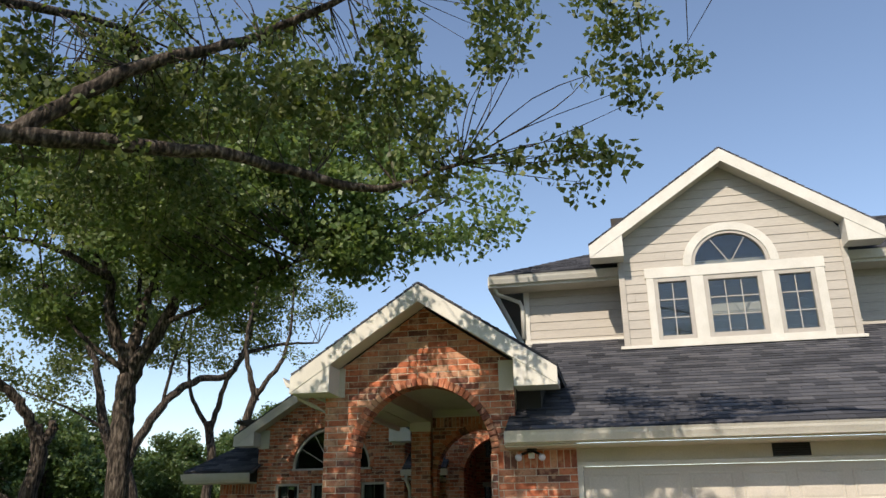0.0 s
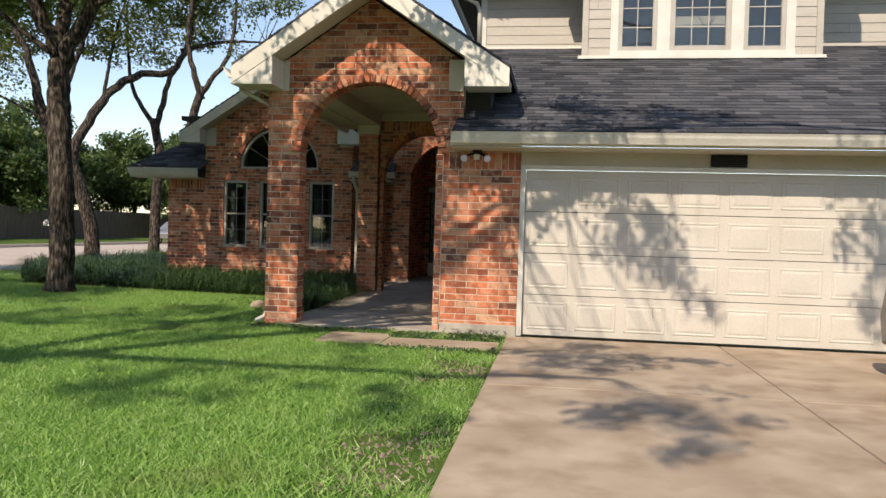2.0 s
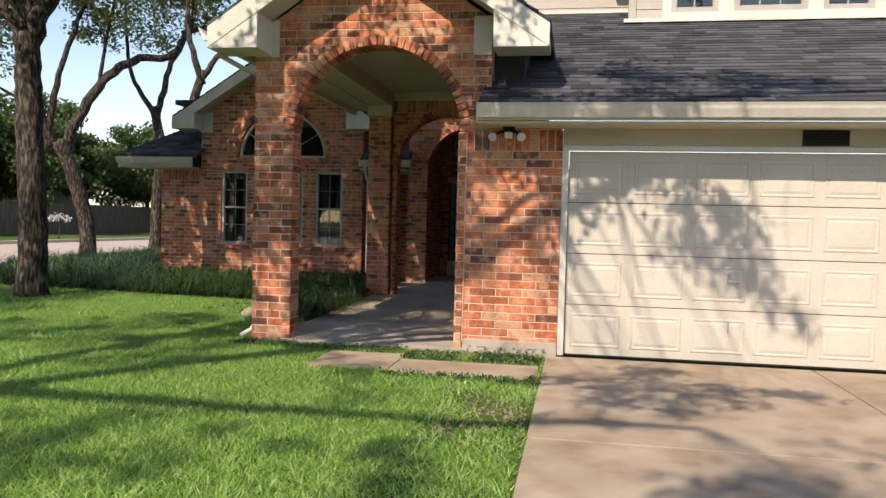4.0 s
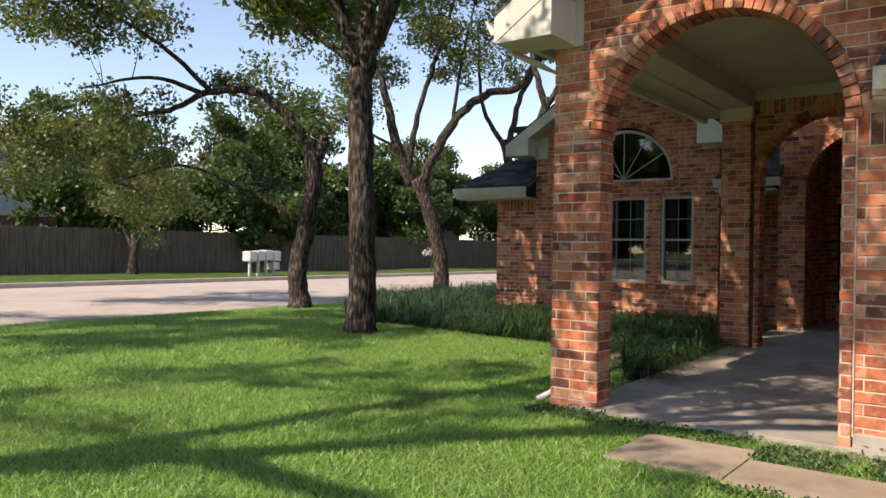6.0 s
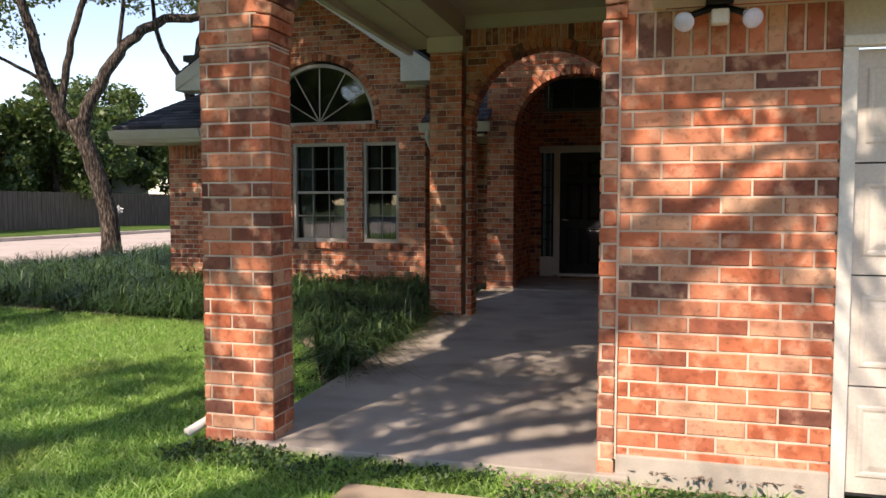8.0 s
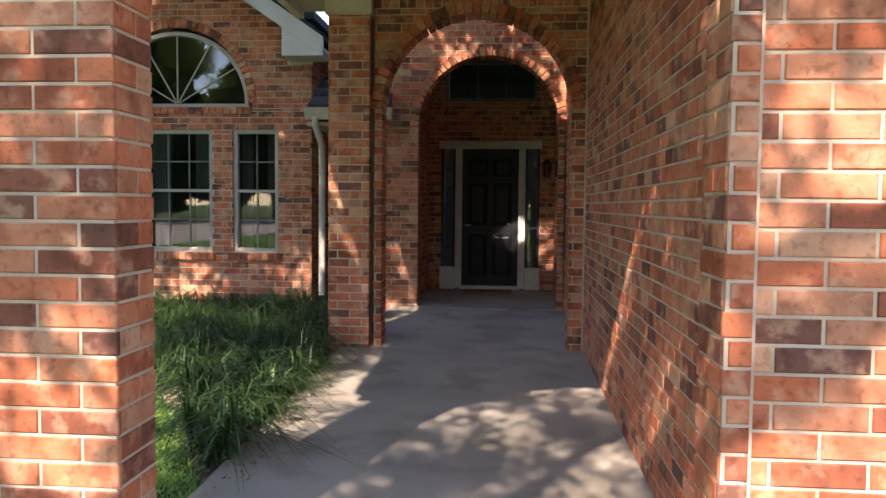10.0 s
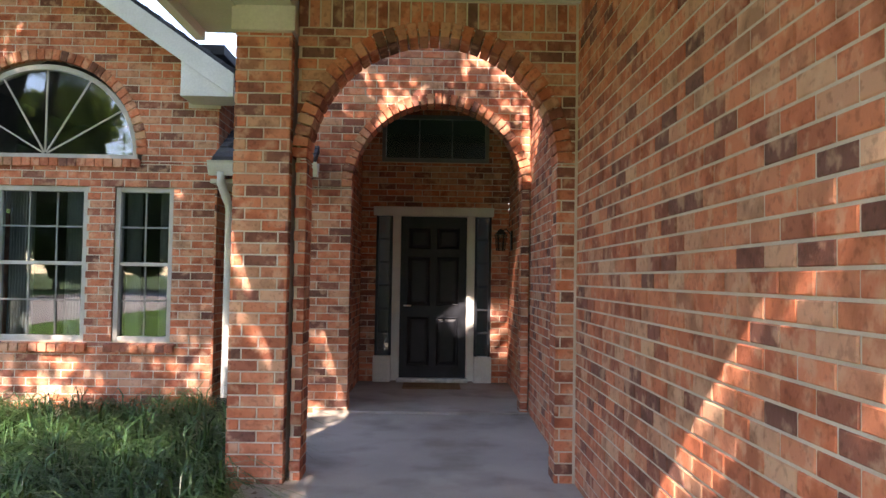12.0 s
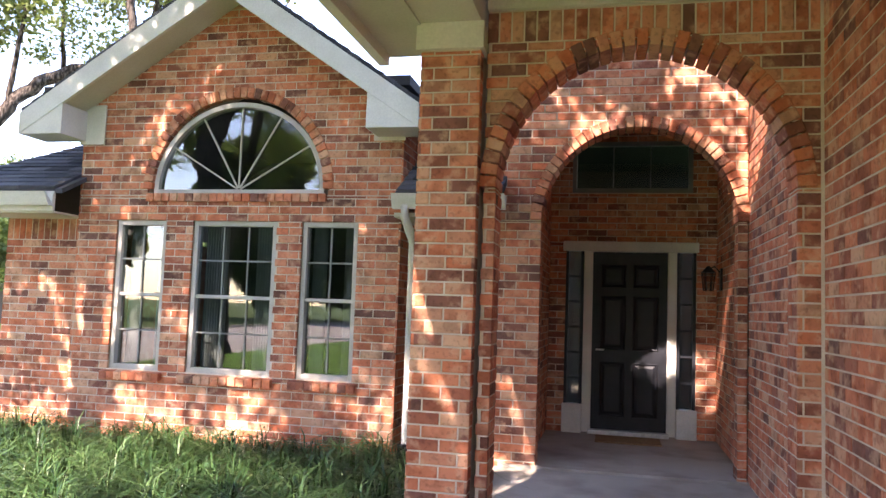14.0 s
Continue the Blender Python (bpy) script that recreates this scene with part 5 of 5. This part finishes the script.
for i, (x, y, h, w) in enumerate(((-32.5, 22, 7.0, 3.4), (-33, 29, 8.6, 4.0), (-36, 36, 11.0, 4.8), (-33, 41, 8.0, 4.0), (-36, 49, 9.5, 4.6), (-34, 58, 9.0, 4.8), (-30, 66, 12.0, 5.5), (-22, 72, 13.0, 5.5),
                                  (-14, 66, 9.5, 5.0), (-40, 14, 9.0, 4.4), (-43, 26, 10.0, 5.0), (-27, 54, 6.0, 3.0), (-38, 6, 8.0, 4.0), (-20, 56, 8.0, 4.0), (-22.5, 62, 9.5, 4.0), (-9.5, 44, 9.0, 3.8), (-11.4, 37, 8.0, 2.8), (-5, 48, 8.5, 4.0))):
    far_tree("leafy green tree behind the wooden fence", x, y, h, w, 30 + i)
for i, (x, y, h, w) in enumerate(((-34, -40, 17, 7), (-24, -44, 16, 7), (-13, -42, 14, 6.5), (-3, -46, 12, 6.5), (8, -43, 9, 6), (19, -44, 10, 6.5), (-42, -22, 14, 6.5), (-46, -6, 14, 6.5), (-40, -14, 12, 6), (-48, 4, 12, 5.5), (30, -34, 9, 6))):
    far_tree("leafy oak across the street behind the walk", x, y, h, w, 90 + i, each=80, leaf=0.8)
for i, (x, y, h, w) in enumerate(((-12.6, 31, 4.6, 1.9), (-10.2, 30, 4.8, 2.0), (-8.4, 32, 5.2, 2.2))):
    far_tree("dense green shrub beyond the house end", x, y, h, w, 60 + i, OAK, 130, 0.1, 0.13)
far_tree("low flowering shrub before the fence", -29.6, 21.5, 3.2, 1.1, 71, OAK, 60, 0.6, 0.12)


# ---- lawn and bed ----
def inside(poly, x, y):
    hit = np.zeros(len(x), bool)
    for (x0, y0), (x1, y1) in zip(poly, poly[1:] + poly[:1]):
        if y0 != y1:
            hit ^= ((y0 > y) != (y1 > y)) & (x < (x1 - x0) * (y - y0) / (y1 - y0) + x0)
    return hit


def lawn(name, label, x0, x1, y0, y1, count, tall, wide, keep=None):
    x, y = rng.uniform(x0, x1, count), rng.uniform(y0, y1, count)
    out = ~inside(bed_edges, x, y)
    out &= ~((x > -3.64) & (x < -1.3) & (y > 9.98)) & ~((x > -2.75) & (x < -1.97) & (y > 8.82) & (y < 9.62)) & ~((x > -1.96) & (x < -0.62) & (y > 8.72) & (y < 9.36))
    out &= ~((x > -3.85) & (x < -3.36) & (y > 10.03) & (y < 10.34)) & ~((x > -1.5) & (y > 10.08))
    thin = np.sin(x * 3.1 + 1.0) * np.sin(y * 2.3) + np.sin(x * 7.0) * np.sin(y * 6.1) * 0.5
    out &= ~((x > -1.35) & (rng.random(count) < np.clip(0.55 + 0.5 * thin, 0, 0.95)))
    if keep:
        out &= keep(x, y)
    x, y = x[out], y[out]
    k = len(x)
    t = rng.uniform(0, 2 * math.pi, k)
    h = tall * rng.uniform(0.5, 1.3, k)
    lean = rng.normal(0, 1.0, (2, k)) * h
    dx, dy = np.cos(t) * wide, np.sin(t) * wide
    z = np.full(k, -0.032)
    v = np.stack([np.stack([x - dx, y - dy, z], 1), np.stack([x + dx, y + dy, z], 1), np.stack([x + lean[0], y + lean[1], z + h], 1)], 1).reshape(-1, 3)
    me = bpy.data.meshes.new(name)
    me.vertices.add(3 * k)
    me.loops.add(3 * k)
    me.polygons.add(k)
    me.vertices.foreach_set("co", v.ravel())
    me.loops.foreach_set("vertex_index", np.arange(3 * k))
    me.polygons.foreach_set("loop_start", np.arange(0, 3 * k, 3))
    me.update(calc_edges=True)
    me.materials.append(BLADE)
    return tagged(new(name, me), label, "grass", kind="stuff")


lawn("lawn_grass", "bright green mown lawn grass in dappled shade", -7.5, -0.6, 2.5, 14.2, 400000, 0.055, 0.0060)
lawn("lawn_grass", "bright green mown lawn grass toward the road", -13.7, -7.5, 4.0, 20.0, 230000, 0.062, 0.0085)
lawn("lawn_grass", "green lawn grass behind the walk", -13.7, -0.6, -6.0, 4.0, 120000, 0.06, 0.007, keep=lambda x, y: (y < 2.5) | (x < -7.5))


def clover(count, region):
    """Low round-leaved weeds along the paving."""
    c, s = [], []
    r = random.Random(4)
    for _ in range(count):
        x0, x1, y0, y1 = r.choice(region)
        c.append((r.uniform(x0, x1), r.uniform(y0, y1), 0.0))
        s.append(r.uniform(0.05, 0.10))
    return tagged(leaves("ground_weeds", c, s, 26, 0.028, LILY, None, flat=0.45), "low green weeds along the paving edge", "weeds", kind="stuff")


clover(420, ((-3.4, -1.95, 9.66, 9.95), (-1.95, -1.45, 9.4, 9.8), (-3.9, -3.3, 9.72, 10.0), (-4.6, -3.8, 11.0, 12.8), (-5.6, -4.2, 12.2, 13.6), (-1.3, -0.62, 9.4, 9.9), (-2.0, -0.62, 8.5, 8.7)))


def strap_plants(name, label, count, region, length, material):
    """Arching strap leaves in tufts, kept inside the bed."""
    r = np.random.default_rng(21)
    x, y = r.uniform(region[0], region[1], count), r.uniform(region[2], region[3], count)
    ok = inside(bed_edges, x, y) & ~((x < -4.0) & (y > 17.05) & (x > -9.2)) & ~((x > -3.9) & (y > 14.55))
    x, y = x[ok], y[ok]
    each = 20
    x, y = np.repeat(x, each), np.repeat(y, each)
    k = len(x)
    t = r.uniform(0, 2 * math.pi, k)
    ln = length * r.uniform(0.6, 1.2, k) * np.repeat(r.uniform(0.55, 1.4, k // each), each)
    out = r.uniform(0.6, 1.65, k)
    w = r.uniform(0.003, 0.0075, k)
    px, py = -np.sin(t), np.cos(t)
    rows = []
    for f, up in ((0.0, 0.0), (0.35, 0.52), (0.7, 0.72), (1.0, 0.58)):
        cx, cy = x + np.cos(t) * ln * out * f * f, y + np.sin(t) * ln * out * f * f
        cz = -0.01 + ln * up * (1.25 - 0.62 * out * f)
        ww = w * (1.0 - 0.85 * f ** 3)
        rows.append(np.stack([cx + px * ww, cy + py * ww, cz], 1))
        rows.append(np.stack([cx - px * ww, cy - py * ww, cz], 1))
    v = np.stack(rows, 1).reshape(-1, 3)
    i = np.arange(k)[:, None, None] * 8
    q = np.array([[0, 1, 3, 2], [2, 3, 5, 4], [4, 5, 7, 6]])[None]
    f = (i + q).reshape(-1, 4)
    me = bpy.data.meshes.new(name)
    me.vertices.add(len(v))
    me.loops.add(4 * len(f))
    me.polygons.add(len(f))
    me.vertices.foreach_set("co", v.ravel())
    me.loops.foreach_set("vertex_index", f.ravel())
    me.polygons.foreach_set("loop_start", np.arange(0, 4 * len(f), 4))
    me.update(calc_edges=True)
    me.materials.append(material)
    return tagged(new(name, me), label, "plants", kind="stuff")


strap_plants("strap_leaf_plants", "dense dark green arching strap-leaved border plants", 2100, (-9.2, -3.6, 11.3, 17.05), 0.42, LILY)
strap_plants("strap_leaf_plants", "dark green strap-leaved plants round the oak trunks", 1800, (-13.2, -9.0, 14.3, 26.0), 0.5, LILY)


# ---- small things on the lawn and walls ----
flood = thing("flood_light", "twin flood lamp with a sensor under the eave", "flood light", at=(-1.02, 9.98, 2.32))
part("plate", box(-0.06, 0.06, -0.05, 0.05, 0.0, 0.028), IRON, flood, bevel=0.004)
for x, tilt in ((-0.17, -1), (0.14, 1)):
    part("arm", tube([(0, 0, 0.0), (x * 0.5, -0.03, -0.03), (x * 0.8, -0.05, -0.05)], 0.016, 8), IRON, flood, smooth=True)
    bm = bmesh.new()
    prof = [(0.016, 0.0), (0.018, 0.025), (0.034, 0.06), (0.046, 0.085), (0.045, 0.095), (0.03, 0.103), (0.001, 0.106)]
    rot = Vector((tilt * 0.25, -0.8, -0.45)).to_track_quat("Z", "Y").to_matrix().to_4x4()
    rings = [[bm.verts.new(Vector((x * 0.8, -0.05, -0.05)) + rot.to_3x3() @ Vector((r * math.cos(a * math.pi / 8), r * math.sin(a * math.pi / 8), h))) for a in range(16)] for r, h in prof]
    for p, q in zip(rings, rings[1:]):
        for i in range(16):
            bm.faces.new((p[i], p[(i + 1) % 16], q[(i + 1) % 16], q[i]))
    bm.faces.new(rings[-1])
    part("bulb", bm, BULB, flood, "frosted reflector bulb", smooth=True)
part("sensor", box(-0.04, 0.04, -0.09, -0.03, -0.10, -0.03), WHITE, flood, bevel=0.012)

boxes = thing("mailboxes", "cluster of grey metal mailboxes on posts across the road", "mailbox", at=(-25.6, 25.0, 0.1))
for i, (y, z) in enumerate(((-0.75, 0.60), (-0.33, 0.62), (0.08, 0.65), (0.5, 0.61))):
    b = part("mailbox", box(-0.25, 0.25, y - 0.19, y + 0.19, z, z + 0.42), GRAYWHITE, boxes, bevel=0.05)
    part("door", box(0.25, 0.262, y - 0.15, y + 0.15, z + 0.05, z + 0.36), GRAYWHITE, b, bevel=0.004)
    part("post", box(-0.05, 0.05, y - 0.05, y + 0.05, 0, z), GRAYWHITE, boxes, bevel=0.006)
part("parcel_box", box(-0.2, 0.2, 0.32, 0.66, 0.25, 0.56), GRAYWHITE, boxes, bevel=0.02)

sprig = thing("road_shrub", "small pale flowering sprig by the far kerb", "shrub", at=(-25.4, 36.0, 0.1))
part("stem", tube([(0, 0, 0), (0.05, 0, 0.5), (0, 0.05, 1.0)], 0.03, 6), BARK, sprig)
leaves("bloom_mass", [(0, 0, 1.1), (0.2, 0.3, 0.95), (-0.1, -0.3, 1.0)], [0.3, 0.25, 0.25], 70, 0.1, GRAYWHITE, sprig)["kind"] = "stuff"

sign = thing("yard_sign", "small round blue sign behind the brick column", "sign", at=(-4.1, 16.75, 0.1))
part("stake", tube([(0, 0, 0), (0, 0, 0.55)], 0.008, 6), METAL, sign)
bm = bmesh.new()
bmesh.ops.create_cone(bm, cap_ends=True, segments=8, radius1=0.13, radius2=0.13, depth=0.012, matrix=Matrix.Translation((0, 0, 0.62)) @ Matrix.Rotation(math.pi / 2, 4, "X"))
part("plate", bm, BLUE, sign, "blue octagonal plate")
for i in range(2):
    part("bar", box(-0.07, 0.07, -0.011, -0.0065, 0.64 - i * 0.06, 0.66 - i * 0.06), GRAYWHITE, sign)

for i, (x, y, s) in enumerate(((-4.45, 12.95, 0.13), (-4.7, 12.0, 0.12), (-3.95, 16.4, 0.09), (-3.72, 16.9, 0.07))):
    bm = bmesh.new()
    bmesh.ops.create_icosphere(bm, subdivisions=3, radius=s)
    for v in bm.verts:
        v.co *= 1 + 0.22 * noise.noise(v.co * 9 + Vector((i * 5, 0, 0)))
        v.co.z *= 0.6
    st = tagged(part("stone", bm, STONE, None, "small tan field stone in the planting bed", smooth=True), category="stone", group="stones in the bed")
    st.location = (x, y, s * 0.3)

# bare gravelly strip along the drive
vs, fs = [], []
r = random.Random(6)
for _ in range(1500):
    x, y = r.uniform(-1.4, -0.62), r.uniform(4.0, 8.6)
    if math.sin(x * 3.1 + 1.0) * math.sin(y * 2.3 + 0.4) + r.uniform(-0.5, 0.5) < 0.05:
        continue
    s, t = r.uniform(0.008, 0.02), r.uniform(0, 6.28)
    n = len(vs)
    for k in range(4):
        vs.append((x + s * math.cos(t + k * 1.57), y + s * math.sin(t + k * 1.57), -0.028))
    vs.append((x, y, -0.028 + s * 0.9))
    fs += [(n + k, n + (k + 1) % 4, n + 4) for k in range(4)]
tagged(new("gravel", mesh_of("gravel", vs, fs, MULCH)), "pale gravel and dry litter along the drive", "gravel", kind="stuff")
vs, fs = [], []
for _ in range(700):
    x, y = r.choice(((r.uniform(-1.5, -0.6), r.uniform(9.65, 10.05)), (r.uniform(-3.7, -3.4), r.uniform(11.2, 15.5)), (r.uniform(-2.0, -1.4), r.uniform(9.5, 9.95))))
    s, t = r.uniform(0.012, 0.03), r.uniform(0, 6.28)
    n = len(vs)
    z = 0.0 if y < 10.0 else 0.045 + 0.014 * (y - 10)
    for k, q in enumerate((s, s * 0.4, s, s * 0.4)):
        vs.append((x + q * math.cos(t + k * 1.57), y + q * math.sin(t + k * 1.57), z + r.uniform(0.002, 0.012)))
    fs.append((n, n + 1, n + 2, n + 3))
tagged(new("leaf_litter", mesh_of("leaf_litter", vs, fs, MULCH)), "dry brown leaf litter along the paving", "leaf litter", kind="stuff")

# ---- fence and houses across the road ----
fence = tagged(new("fence"), "weathered brown wooden board fence beyond the road", "fence")
pm = mesh_of("board", *piece_shape([(0, 0), (0.142, 0), (0.142, 1.85), (0, 1.85)], 0.02, 0.02, 0.003), CEDAR)
count = 300
for i in range(count):
    b = new("board", pm)
    b.parent = fence
    b.matrix_basis = pose(-30.7 - 0.01 * (i % 2), 8.0 + i * 0.148, 0.1 + 0.015 * math.sin(i * 2.1), 90, 0, 90)
vs, fs = [], []
for i in range(260):
    for y in ((8.0 - (i + 1) * 0.148) if i < 90 else (8.0 + (count + i - 90) * 0.148),):
        n = len(vs)
        vs += [(-30.7, y, 0.1), (-30.7, y + 0.142, 0.1), (-30.7, y + 0.142, 1.95), (-30.7, y, 1.95), (-30.72, y, 0.1), (-30.72, y + 0.142, 0.1), (-30.72, y + 0.142, 1.95), (-30.72, y, 1.95)]
        fs += [(n, n + 1, n + 2, n + 3), (n + 4, n + 7, n + 6, n + 5), (n + 3, n + 2, n + 6, n + 7), (n, n + 3, n + 7, n + 4), (n + 1, n + 5, n + 6, n + 2)]
f = new("board_field", mesh_of("board_field", vs, fs, CEDAR))
f.parent = fence
tagged(f, kind="stuff")
for z in (0.5, 1.5):
    part("rail", box(-30.80, -30.74, -5.0, 77.0, z, z + 0.09), CEDAR, fence)


def far_house(label, x, y, w, d, h, ridge):
    ho = thing("house", label, "house", "houses beyond the fence", at=(x, y, 0))
    part("wall", box(-d, 0, 0, w, 0, h * 0.55), BRICK, ho, "brown brick lower wall")
    part("upper_wall", box(-d, -0.05, 0, w, h * 0.55, h), GRAYWHITE, ho, "pale siding")
    part("roof", solid([(-d - 0.5, -0.5, h), (0.5, -0.5, h), (0.5, w + 0.5, h), (-d - 0.5, w + 0.5, h),
                        (-d / 2 - 0.1, 2.0, ridge), (-d / 2 + 0.1, 2.0, ridge), (-d / 2 + 0.1, w - 2.0, ridge), (-d / 2 - 0.1, w - 2.0, ridge)]), SHINGLE, ho)
    for k in (0.3, 0.7):
        wn_ = part("window", box(0.0, 0.04, w * k - 0.5, w * k + 0.5, 1.1, 2.2), WHITE, ho)
        part("pane", box(0.04, 0.05, w * k - 0.42, w * k + 0.42, 1.18, 2.12), GLASS, wn_)


far_house("pale two-tone house behind the fence and trees", -37.0, 12.0, 10.0, 9.0, 4.6, 7.4)
far_house("shaded house behind the fence far along the road", -38.0, 44.0, 12.0, 9.0, 3.2, 5.8)


# ---- cars ----
def car(label, at, turn, paint):
    c = thing("car", label, "car", "parked cars", at=at)
    c.rotation_euler = (0, 0, turn)
    prof = [(-2.2, 0.35), (-2.25, 0.65), (-2.1, 0.82), (-1.2, 0.92), (-0.55, 1.38), (0.75, 1.42), (1.55, 0.98), (2.1, 0.92), (2.22, 0.6), (2.15, 0.32)]
    bm = prism(prof, -0.86, 0.86)
    for v in bm.verts:
        if v.co.z > 1.0:
            v.co.y *= 0.8
    part("body", bm, paint, c, bevel=0.05, smooth=True)
    for s in (-1, 1):
        part("side_window", prism([(-1.0, 0.98), (-0.5, 1.32), (0.72, 1.35), (1.3, 1.0)], s * 0.80, s * 0.84), GLASS, c)
        part("headlight", box(2.08, 2.24, s * 0.55, s * 0.8, 0.62, 0.78), BULB, c, bevel=0.02)
        for x in (-1.35, 1.4):
            bm = bmesh.new()
            bmesh.ops.create_cone(bm, cap_ends=True, segments=28, radius1=0.33, radius2=0.33, depth=0.22, matrix=Matrix.Translation((x, s * 0.80, 0.33)) @ Matrix.Rotation(math.pi / 2, 4, "X"))
            w = part("wheel", bm, RUBBER, c, "black tyre", bevel=0.03)
            bm = bmesh.new()
            bmesh.ops.create_cone(bm, cap_ends=True, segments=20, radius1=0.2, radius2=0.2, depth=0.235, matrix=Matrix.Translation((x, s * 0.80, 0.33)) @ Matrix.Rotation(math.pi / 2, 4, "X"))
            part("rim", bm, METAL, w, bevel=0.01)
    part("windscreen", solid([(1.48, -0.7, 1.03), (1.48, 0.7, 1.03), (1.50, 0.7, 1.04), (1.50, -0.7, 1.04), (0.86, -0.6, 1.39), (0.86, 0.6, 1.39), (0.88, 0.6, 1.40), (0.88, -0.6, 1.40)]), GLASS, c)
    return c


car("dark car parked on the driveway beside the garage", (4.05, 6.2, 0.0), math.pi / 2, CARPAINT)
car("silver car parked along the road", (-23.1, 45.0, -0.02), math.pi / 2, CARGREY)
